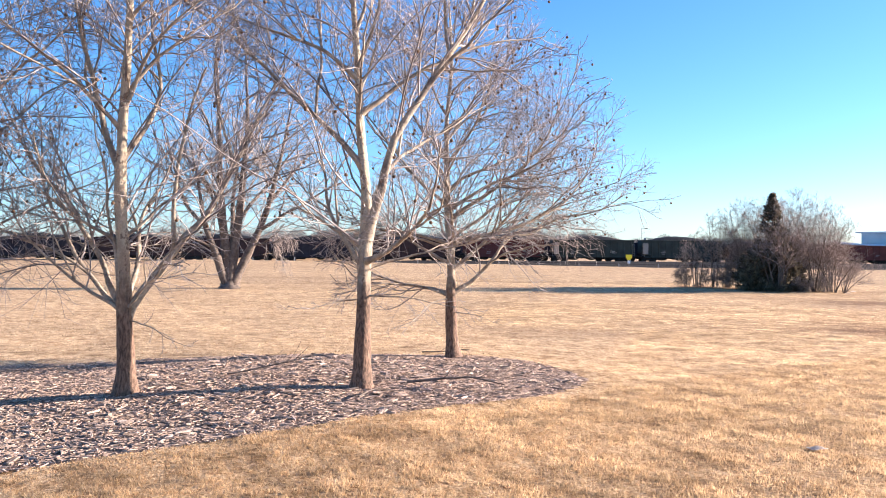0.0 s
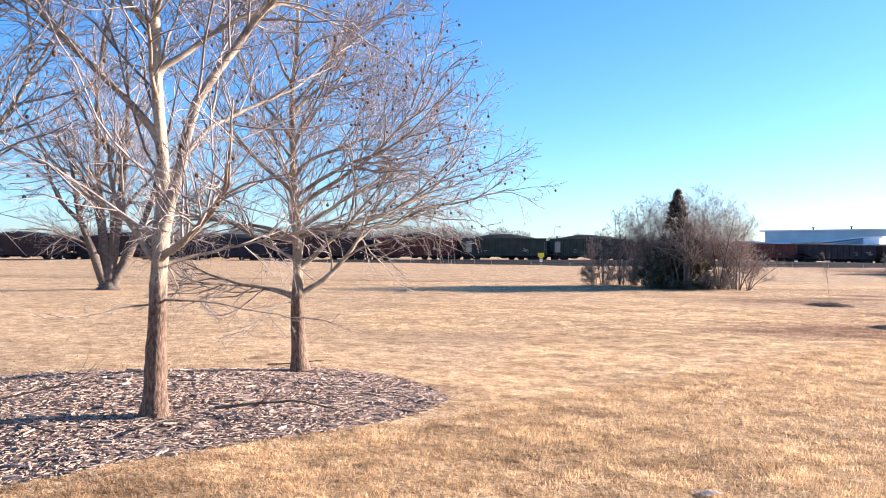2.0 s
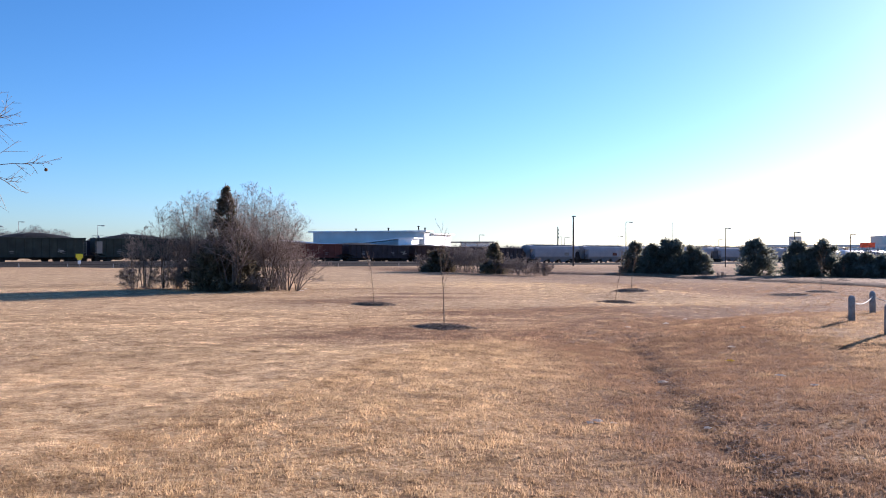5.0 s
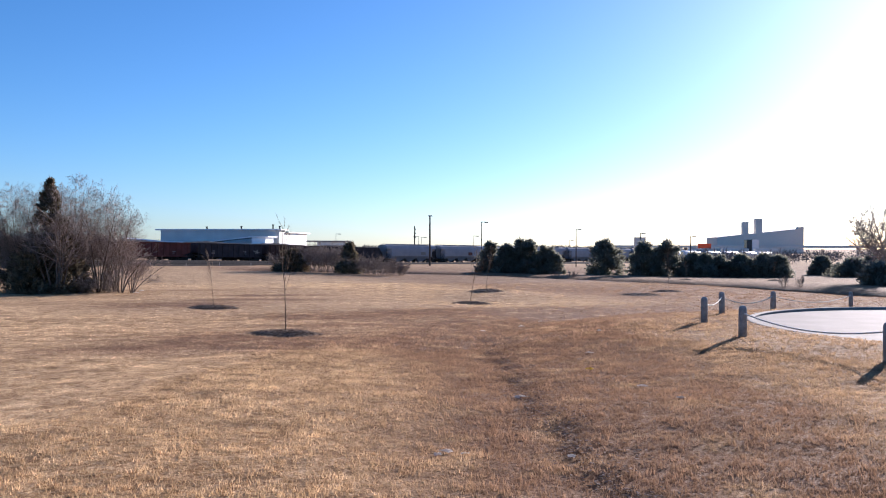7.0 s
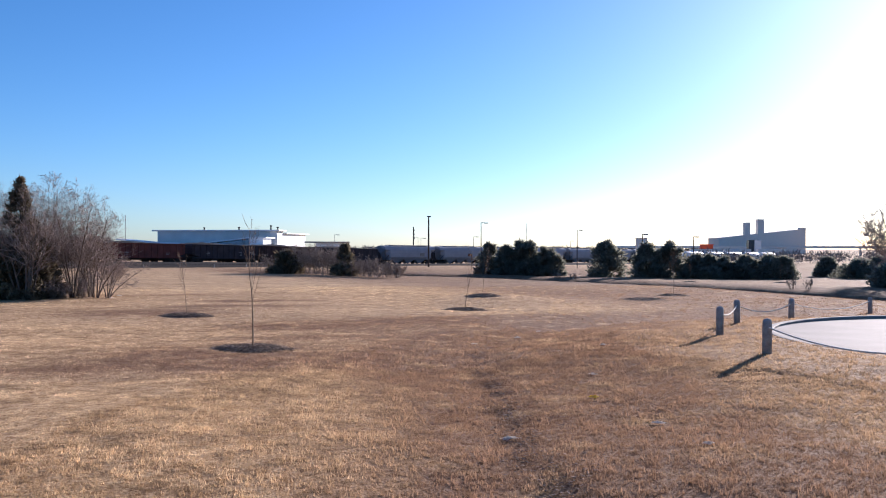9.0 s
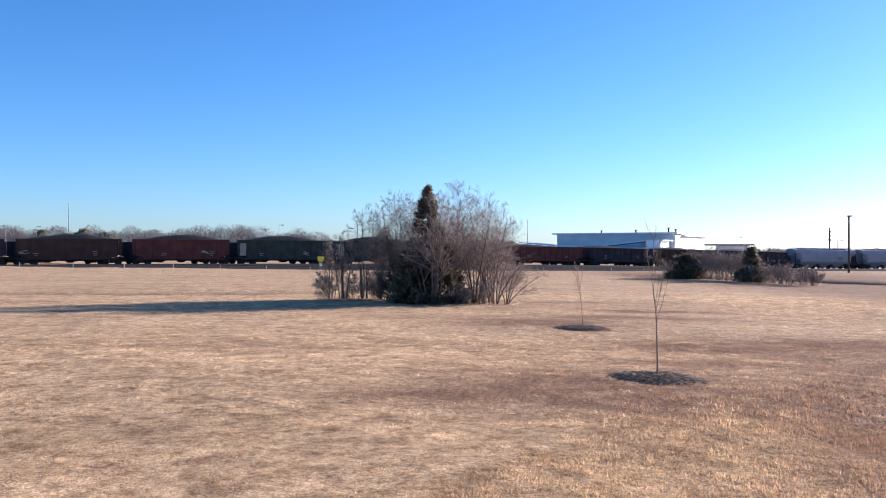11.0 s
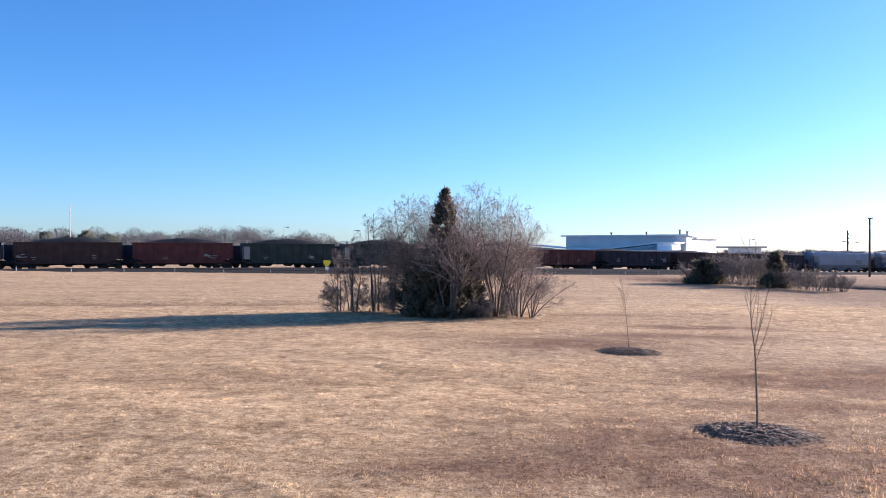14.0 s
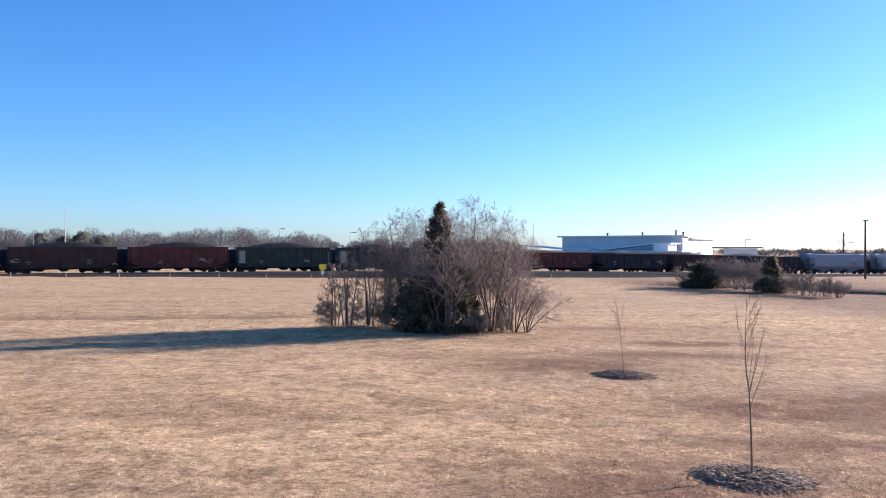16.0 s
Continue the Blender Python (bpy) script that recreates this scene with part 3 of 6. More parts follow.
def bud(P, R, per, u0, u1, ratio, ang, rng, k, wig, up, rr, rmin, lmin=0.08, sweep=(0, 0, 0), cap=9.0, room=None, dens=0.0):
    """Side shoots from lines P: 'per' shoots a line, or at most 'dens' a metre, between the shares u0 and u1 of its length."""
    m, n, _ = P.shape
    parent = np.repeat(np.arange(m), per)
    u = u0 + (u1 - u0) * (np.tile(np.arange(per), m) + rng.random(m * per)) / per
    if dens:
        long = np.linalg.norm(np.diff(P, axis=1), axis=2).sum(1)[parent]
        some = rng.random(len(u)) < long * dens / per
        parent, u = parent[some], u[some]
    pos = u * (n - 1)
    i = np.minimum(pos.astype(int), n - 2)
    w = (pos - i)[:, None]
    S = P[parent, i] * (1 - w) + P[parent, i + 1] * w
    T = P[parent, i + 1] - P[parent, i]
    T /= np.linalg.norm(T, axis=1, keepdims=True) + 1e-9
    rad = R[parent, i] * (1 - w[:, 0]) + R[parent, i + 1] * w[:, 0]
    plen = np.linalg.norm(np.diff(P, axis=1), axis=2).sum(1)[parent]
    side = rng.normal(0, 1, T.shape)
    side -= (side * T).sum(1, keepdims=True) * T
    side /= np.linalg.norm(side, axis=1, keepdims=True) + 1e-9
    a = np.radians(ang * (0.75 + 0.5 * rng.random(len(T))))[:, None]
    D = T * np.cos(a) + side * np.sin(a) + np.array(sweep)
    L = np.maximum(plen * ratio * (1.15 - 0.75 * u) * (0.6 + 0.8 * rng.random(len(T))), lmin)
    if room is not None:
        D = D / (np.linalg.norm(D, axis=1, keepdims=True) + 1e-9)
        L = np.maximum(np.minimum(L, room(S, D) * (0.72 + 0.30 * rng.random(len(T)))), lmin * 0.5)
    C = march(S, D, L, k, wig, up, rng)
    r0 = np.minimum(np.maximum(rad * rr, rmin), cap)
    Q = r0[:, None] * np.linspace(1, 0.35, k)[None, :]
    return C, np.maximum(Q, rmin * 0.6)


def joined(levels):
    """One mesh of several levels of (P, R, sides)."""
    Vs, Fs, o = [], [], 0
    for P, R, s in levels:
        v, f = tube_arrays(P, R, s)
        Vs.append(v)
        Fs.append(f + o)
        o += len(v)
    return np.concatenate(Vs), np.concatenate(Fs)


RIGHT, AHEAD = np.array([0.964, 0.265, 0]), np.array([-0.265, 0.964, 0])


def way(az, el):
    """A way by its turn from RIGHT towards AHEAD and its rise, in degrees."""
    a, e = math.radians(az), math.radians(el)
    return (RIGHT * math.cos(a) + AHEAD * math.sin(a)) * math.cos(e) + np.array([0, 0, math.sin(e)])


def knobbly(P, R, n, rng, seed):
    """One trunk tube with an uneven girth, knots and old branch scars."""
    k = len(R)
    v, f = tube_arrays(P[None], R[None], n)
    v = v.reshape(k, n, 3)
    a = (np.arange(n) * 2 * np.pi / n)[None, :]
    z = np.linspace(0, 1, k)[:, None] * np.linalg.norm(np.diff(P, axis=0), axis=1).sum()
    g = 1 + 0.045 * np.sin(2 * a + z * 2.3 + seed) + 0.035 * np.sin(3 * a - z * 4.1) + 0.025 * np.sin(5 * a + z * 9.0)
    for _ in range(16):
        za, aa, ww = rng.uniform(0.3, 4.5), rng.uniform(0, 2 * np.pi), rng.uniform(0.05, 0.12)
        d = np.abs((a - aa + np.pi) % (2 * np.pi) - np.pi)
        g = g + rng.uniform(0.08, 0.22) * np.exp(-((z - za) / ww) ** 2 - (d / 0.5) ** 2)
    g = g * (1 + 0.20 * np.exp(-z / 0.12) * np.sin(4 * a + seed) ** 2)
    v = P[:, None, :] + (v - P[:, None, :]) * g[:, :, None]
    return v.reshape(-1, 3), f


SEED_BALL = Shape().lathe([(0.007, -0.023), (0.020, -0.013), (0.024, 0), (0.020, 0.013), (0.007, 0.023)], 7).tube([(0, 0, 0.02), (0.004, 0, 0.06), (0, 0, 0.10)], [0.0022] * 3, 3).mesh("seed_ball")
SEED_BALL.materials.append(M_SEED)


def bare_tree(name, x, y, stems, limbs, mats, label, seed, per=(14, 12, 5), ratio=(0.46, 0.50, 0.55), ang=(44, 42, 40), tips=(0.0080, 0.0052, 0.0034), ups=(0.012, 0.012, 0.02), dens=(3.3, 6.2, 6.5), seeds=0, flare=1.35, sink=0.05, group="", sweep=(0, 0, 0), u0=0.22, hang=0):
    """A leafless tree. stems: (height, az, el, length, radius, up, tip share) from the trunk foot; limbs: (stem, share, az, el, length, radius, up); hang: drooping shoots on the last limb."""
    rng = np.random.default_rng(seed)
    e = thing(name, pose(x, y, gz(x, y) - sink), label, "tree", group)
    SP, SR = [], []
    K = 60
    for h, az, el, L, r, up, tip in stems:
        P = march(np.array([[0, 0, h]]), way(az, el)[None], np.array([L]), 26, 0.030, up, rng)
        q, t = np.linspace(0, 1, 26), np.linspace(0, 1, K)
        P = np.stack([np.interp(t, q, P[0, :, c]) for c in range(3)], 1)
        P[1:-1] = 0.25 * P[:-2] + 0.5 * P[1:-1] + 0.25 * P[2:]
        R = r * (1 - (1 - tip) * t ** 0.62) * (1 + 0.04 * np.sin(t * L * 4.1 + seed) + 0.03 * np.sin(t * L * 9.7))
        if h < 0.3:
            R = R * (1 + (flare - 1) * np.exp(-t * L / 0.22))
        SP.append(P)
        SR.append(R)
        v, f = knobbly(P, R, 16, rng, seed)
        part("trunk", soften(array_mesh("trunk", v, f)), mats[0], e)
    LP, LR, TP, TR = [], [], [], []
    n = 26
    for st, sh, az, el, L, r, up in limbs:
        pos = sh * (K - 1)
        i = min(int(pos), K - 2)
        s = SP[st][i] + (SP[st][i + 1] - SP[st][i]) * (pos - i)
        P = march(s[None], way(az, el)[None], np.array([L]), n, 0.085, up, rng, 0.02)
        u = np.linspace(0, 1, n)
        R = 0.88 * r * (1 - 0.85 * u ** 0.85) * (1 + 0.5 * np.exp(-u * L / 0.10))
        if r < 0.02:
            TP.append(P[0])
            TR.append(R)
            v, f = tube_arrays(P, R[None], 7)
        else:
            LP.append(P[0])
            LR.append(R)
            # the limb divides into a few lesser arms
            arms = 3 if r > 0.045 else 2
            B, BR = bud(P, R[None], arms, 0.22, 0.75, 0.62, 32, rng, n, 0.085, 0.008, 0.70, tips[0] * 1.3, 0.5, np.array(sweep) * 0.8)
            LP += list(B)
            LR += list(BR)
            v, f = joined([(P, R[None], 9), (B, BR, 7)])
        part("limb", soften(array_mesh("limb", v, f)), mats[1], e)
    pick = np.linspace(0, K - 1, n).astype(int)
    A, AR = np.array([P[pick] for P in SP] + LP), np.array([R[pick] for R in SR] + LR)
    lv = []
    B, BR = bud(A, AR, per[0], u0, 0.98, ratio[0], ang[0], rng, 9, 0.13, ups[0], 0.5, tips[0], 0.3, sweep, tips[0] * 2.2, dens=dens[0])
    lv.append((B, BR, 5))
    C, CR = bud(B, BR, per[1], 0.12, 1.0, ratio[1], ang[1], rng, 4, 0.12, ups[1], 0.6, tips[1], 0.14, np.array(sweep) * 0.6, dens=dens[1])
    lv.append((C, CR, 3))
    D, DR = bud(C, CR, per[2], 0.15, 1.0, ratio[2], ang[2], rng, 2, 0.06, ups[2], 0.65, tips[2], 0.09, dens=dens[2])
    lv.append((D, DR, 3))
    if TP:
        # thin low limbs carry only a few shoots
        E, ER = bud(np.array(TP), np.array(TR), 7, 0.25, 1.0, 0.32, 42, rng, 6, 0.12, 0.0, 0.6, tips[1], 0.15)
        G, GR = bud(E, ER, 4, 0.2, 1.0, 0.4, 40, rng, 3, 0.12, 0.0, 0.6, tips[2], 0.08)
        lv += [(E, ER, 4), (G, GR, 3)]
    if hang:
        W, WR = bud(np.array(LP[-4:]), np.array(LR[-4:]), hang, 0.4, 1.0, 0.55, 50, rng, 10, 0.06, -0.28, 0.5, tips[1], 0.9)
        Y, YR = bud(W, WR, 5, 0.2, 0.9, 0.5, 28, rng, 6, 0.06, -0.25, 0.7, tips[2], 0.4)
        lv += [(W, WR, 4), (Y, YR, 3)]
    part("crown", array_mesh("crown", *joined(lv)), mats[2], e, "bare branches and fine twigs")
    if seeds:
        pick = rng.choice(np.flatnonzero((C[:, -1, 2] > 2.6) & (np.hypot(C[:, -1, 0], C[:, -1, 1]) > 1.0)), seeds)
        tip = C[pick, -1] - np.array([0, 0, 1]) * (0.05 + 0.09 * rng.random((seeds, 1)))
        for p in tip:
            ball = new("seed_ball", SEED_BALL)
            ball.parent = e
            ball.location = p
            ball.rotation_euler = (0.3 * rng.normal(), 0.3 * rng.normal(), 6.28 * rng.random())
    return e


SYC = (M_SYC, M_SYC_LIMB, M_TWIG)
SYC_TAG = "leafless sycamore with pale flaking upper bark on brown trunk"
bare_tree("sycamore_tree", -5.9, 13.77, [(0, 40, 88, 8.8, 0.150, 0.002, 0.10)],
          [(0, 0.262, 2, 72, 6.6, 0.090, -0.062), (0, 0.262, 50, 74, 5.2, 0.045, 0.004), (0, 0.215, 186, 34, 2.4, 0.050, 0.07), (0, 0.222, 305, 20, 3.0, 0.060, 0.004), (0, 0.24, 178, 46, 2.6, 0.034, 0.02), (0, 0.225, 100, 28, 2.8, 0.036, 0.01), (0, 0.21, 20, 14, 2.4, 0.030, 0.0),
           (0, 0.385, 176, 48, 4.6, 0.060, 0.004), (0, 0.42, 95, 48, 3.2, 0.036, 0.01), (0, 0.44, 262, 46, 3.0, 0.036, 0.01), (0, 0.485, 2, 48, 3.8, 0.050, 0.006), (0, 0.55, 190, 38, 3.6, 0.042, 0.02), (0, 0.57, -35, 50, 3.2, 0.036, 0.01),
           (0, 0.60, 110, 50, 3.0, 0.034, 0.02), (0, 0.64, 25, 55, 3.2, 0.034, 0.01), (0, 0.69, 185, 50, 2.8, 0.028, 0.02), (0, 0.75, -20, 52, 2.4, 0.026, 0.01), (0, 0.165, -28, 6, 1.9, 0.018, -0.05), (0, 0.16, 200, 4, 1.3, 0.015, -0.03)],
          SYC, SYC_TAG, 11, seeds=220, group="sycamore row", sweep=(0.06, 0.02, 0.03))
bare_tree("sycamore_tree", -5.6, 18.06, [(0, 90, 89, 7.6, 0.138, 0.002, 0.08)],
          [(0, 0.172, 2, 44, 3.1, 0.058, -0.056), (0, 0.170, 176, 40, 2.4, 0.050, -0.05), (0, 0.165, 195, 24, 2.4, 0.030, -0.05), (0, 0.235, 4, 32, 2.9, 0.052, 0.0), (0, 0.25, 185, 34, 2.4, 0.040, -0.01), (0, 0.16, 215, 6, 1.7, 0.018, -0.04), (0, 0.13, -30, -6, 1.2, 0.015, -0.03),
           (0, 0.30, -8, 20, 4.4, 0.052, 0.001), (0, 0.305, 8, 14, 4.3, 0.046, 0.004), (0, 0.32, 18, 30, 4.2, 0.046, 0.004), (0, 0.30, 186, 28, 3.0, 0.045, 0.0), (0, 0.29, 168, 20, 2.6, 0.040, 0.0), (0, 0.31, 280, 24, 3.0, 0.040, 0.0), (0, 0.30, 75, 24, 3.0, 0.040, 0.0),
           (0, 0.365, 0, 42, 3.7, 0.055, 0.0), (0, 0.39, -20, 36, 3.4, 0.046, 0.002), (0, 0.40, 175, 45, 3.3, 0.044, 0.0), (0, 0.44, 14, 40, 3.2, 0.042, 0.002), (0, 0.45, 260, 44, 2.9, 0.036, 0.0), (0, 0.46, 110, 45, 2.9, 0.036, 0.0),
           (0, 0.51, 0, 46, 2.9, 0.040, 0.0), (0, 0.52, 190, 48, 2.9, 0.036, 0.0), (0, 0.57, 28, 50, 2.6, 0.034, 0.0), (0, 0.59, -28, 50, 2.6, 0.032, 0.0), (0, 0.64, 160, 50, 2.6, 0.030, 0.0), (0, 0.69, 5, 54, 2.2, 0.028, 0.0), (0, 0.75, 200, 50, 2.0, 0.025, 0.0), (0, 0.80, 20, 52, 2.0, 0.022, 0.0)],
          SYC, "leafless sycamore with low spreading limbs at the mulch bed end", 22, seeds=300, group="sycamore row", sweep=(0.09, 0.03, 0.02))
bare_tree("sycamore_tree", -9.04, 12.49, [(0, 100, 89, 8.4, 0.150, 0.002, 0.12)],
          [(0, 0.142, 8, 70, 5.2, 0.082, 0.0), (0, 0.145, 178, 56, 3.8, 0.048, -0.004), (0, 0.15, 192, 38, 2.8, 0.036, -0.01), (0, 0.15, 215, 78, 3.0, 0.042, 0.01), (0, 0.155, -35, 28, 2.2, 0.030, 0.0), (0, 0.16, 90, 45, 3.6, 0.056, 0.01), (0, 0.15, 150, 56, 4.4, 0.056, 0.0),
           (0, 0.40, 170, 48, 4.0, 0.060, 0.01), (0, 0.41, 10, 56, 3.8, 0.048, 0.01), (0, 0.46, 210, 45, 3.2, 0.038, 0.01), (0, 0.50, -30, 45, 3.0, 0.036, 0.01), (0, 0.52, 40, 48, 3.0, 0.036, 0.01), (0, 0.58, 130, 45, 2.6, 0.032, 0.02),
           (0, 0.64, -20, 48, 2.6, 0.030, 0.01), (0, 0.70, 200, 45, 2.2, 0.028, 0.02), (0, 0.137, -8, 2, 1.1, 0.016, -0.03), (0, 0.27, 190, 30, 2.6, 0.032, 0.0), (0, 0.28, 20, 24, 2.4, 0.030, 0.0)],
          SYC, "leafless low-forked sycamore standing in wood-chip mulch", 33, seeds=130, group="sycamore row")
bare_tree("sycamore_tree", -12.4, 10.4, [(0, 90, 88, 8.2, 0.145, 0.002, 0.12)],
          [(0, 0.18, 5, 42, 5.4, 0.07, 0.01), (0, 0.20, 20, 26, 4.2, 0.045, 0.005), (0, 0.24, 170, 48, 4.0, 0.05, 0.0), (0, 0.30, 40, 45, 3.6, 0.04, 0.02), (0, 0.36, -10, 45, 3.8, 0.04, 0.01),
           (0, 0.45, 190, 45, 3.0, 0.035, 0.01), (0, 0.52, 20, 48, 3.0, 0.034, 0.01), (0, 0.60, 110, 45, 2.6, 0.03, 0.02)],
          SYC, SYC_TAG, 44, seeds=90, group="sycamore row")
bare_tree("old_shade_tree", -28.7, 50.7, [(0, 190, 66, 9.5, 0.36, 0.012, 0.10), (0, 160, 82, 15.5, 0.42, 0.004, 0.07), (0, 20, 86, 16.5, 0.42, 0.002, 0.07), (0, 5, 62, 13.5, 0.38, 0.018, 0.07), (0, 90, 75, 12, 0.30, 0.01, 0.08)],
          [(0, 0.45, 180, 40, 6, 0.16, 0.02), (0, 0.5, 20, 65, 7, 0.15, 0.01), (1, 0.22, 170, 60, 8, 0.17, 0.01), (1, 0.35, 200, 55, 6, 0.14, 0.01), (2, 0.25, 30, 62, 8, 0.16, 0.01), (2, 0.4, 150, 60, 6, 0.13, 0.01),
           (3, 0.3, -5, 35, 7, 0.16, 0.03), (3, 0.45, 30, 55, 7, 0.14, 0.01), (2, 0.5, 0, 60, 5, 0.11, 0.01), (1, 0.55, 240, 60, 5, 0.1, 0.01), (0, 0.3, 215, 20, 4.5, 0.09, -0.01), (3, 0.22, -12, 34, 2.9, 0.10, -0.06)],
          (M_GREYBARK, M_GREYBARK, M_GREYTWIG), "large leafless many-stemmed tree with dark ridged bark", 55, ratio=(0.40, 0.46, 0.5), tips=(0.017, 0.010, 0.007), dens=(1.5, 2.8, 3.0), flare=1.6, hang=14)


# ---- evergreens and shrubs ----


def sprays(pts, out, size, rng, blades=3, slim=0.22):
    """Small foliage sprays: slim leaning triangles round points, pointing outwards."""
    m = len(pts)
    P = np.repeat(pts, blades, 0)
    O = np.repeat(out, blades, 0) + rng.normal(0, 0.55, (m * blades, 3))
    O /= np.linalg.norm(O, axis=1, keepdims=True) + 1e-9
    s = size * (0.6 + 0.8 * rng.random((m * blades, 1)))
    side = np.cross(O, rng.normal(0, 1, O.shape))
    side /= np.linalg.norm(side, axis=1, keepdims=True) + 1e-9
    P = P + rng.normal(0, size * 0.25, P.shape)
    V = np.stack([P - side * s * slim, P + side * s * slim, P + O * s * 0.6 + side * s * slim * 0.7, P + O * s], 1).reshape(-1, 3)
    F = np.arange(m * blades * 4).reshape(-1, 4)
    return V, F


def evergreen(name, x, y, h, w, label, seed, material, count=2600, size=0.34, sharp=1.0, lumps=26, group="", base=0.02, fat=0.12, top=0.12):
    """A dense evergreen: trunk, and a crown of foliage sprays gathered on branch lumps."""
    rng = np.random.default_rng(seed)
    e = thing(name, pose(x, y, gz(x, y) - 0.05), label, "tree", group)
    part("trunk", Shape().tube([(0, 0, 0), (0.03, 0, h * 0.5), (0, 0.02, h * 0.93)], [0.035 * h * 0.6, 0.02 * h * 0.6, 0.012], 9), M_GREYBARK, e)
    z = h * (base + (1 - base) * rng.random(lumps * 3) ** 1.25)
    prof = lambda q: (w / 2) * np.minimum(1.0, (q / 0.07) ** 0.4) * np.clip(1 - q, 0, 1) ** sharp
    a = rng.random(len(z)) * 2 * np.pi
    r = prof(z / h) * (0.3 + 0.75 * rng.random(len(z)) ** 0.6) * (1 + 0.18 * np.sin(3 * a + seed) + 0.12 * np.sin(9 * z / h + seed))
    C = np.stack([r * np.cos(a), r * np.sin(a), z], 1)
    lump = fat * w * (0.5 + 0.9 * rng.random(len(z))) * (top + (1 - top) * (1 - z / h) ** max(0.35, sharp))
    per = max(4, count * 3 // (2 * len(C)))
    o = rng.normal(0, 1, (len(C) * per, 3))
    o /= np.linalg.norm(o, axis=1, keepdims=True)
    pts = np.repeat(C, per, 0) + o * np.repeat(lump, per)[:, None] * (0.55 + 0.5 * rng.random((len(o), 1)))
    pts[:, 2] = np.clip(pts[:, 2], 0.05, h * 1.03)
    tipz = h * (0.86 + 0.14 * rng.random(34))
    tips = np.stack([rng.normal(0, 0.06, 34) * w * (1.02 - tipz / h) * 3, rng.normal(0, 0.06, 34) * w * (1.02 - tipz / h) * 3, tipz], 1)
    pts = np.concatenate([pts, tips])
    out = pts * np.array([1, 1, 0.0]) / (np.linalg.norm(pts[:, :2], axis=1, keepdims=True) + 0.2) + np.array([0, 0, 0.55])
    part("crown", array_mesh("crown", *sprays(pts, out, size, rng, 2, 0.21)), material, e, "dense dark scale foliage")
    return e


def shrub(name, x, y, h, w, stems, label, seed, material=M_SHRUB, lean=0.35, per=(10, 8), tips=(0.012, 0.0085, 0.007), arch=-0.01, group="", r=0.03, ratio=(0.46, 0.42), fine=3, u0=0.25, ang=34):
    """A leafless many-stemmed shrub."""
    rng = np.random.default_rng(seed)
    e = thing(name, pose(x, y, gz(x, y) - 0.05), label, "shrub", group)
    a = rng.random(stems) * 2 * np.pi
    rad = np.sqrt(rng.random(stems))
    S = np.stack([np.cos(a) * rad * w * 0.22, np.sin(a) * rad * w * 0.22, np.zeros(stems)], 1)
    D = np.stack([np.cos(a) * rad * lean, np.sin(a) * rad * lean, np.ones(stems)], 1) + rng.normal(0, 0.08, (stems, 3))
    L = h * (0.7 + 0.35 * rng.random(stems)) * (1 + 0.25 * rad * lean)
    P = march(S, D, L, 14, 0.06, arch, rng)
    R = (r * (0.6 + 0.7 * rng.random(stems)))[:, None] * np.linspace(1, 0.15, 14)[None]
    for k in range(stems):
        part("stem", array_mesh("stem", *tube_arrays(P[k:k + 1], R[k:k + 1], 6)), M_STEM, e)
    B, BR = bud(P, R, per[0], u0, 1.0, ratio[0], ang, rng, 6, 0.05, 0.03, 0.55, tips[0], 0.2)
    C, CR = bud(B, BR, per[1], 0.1, 1.0, ratio[1], ang, rng, 4, 0.05, 0.02, 0.6, tips[1], 0.12)
    D2, DR = bud(C, CR, fine, 0.1, 1.0, 0.6, ang, rng, 2, 0.05, 0.01, 0.7, tips[2], 0.1)
    part("crown", array_mesh("crown", *joined([(B, BR, 4), (C, CR, 3), (D2, DR, 3)])), material, e)
    return e




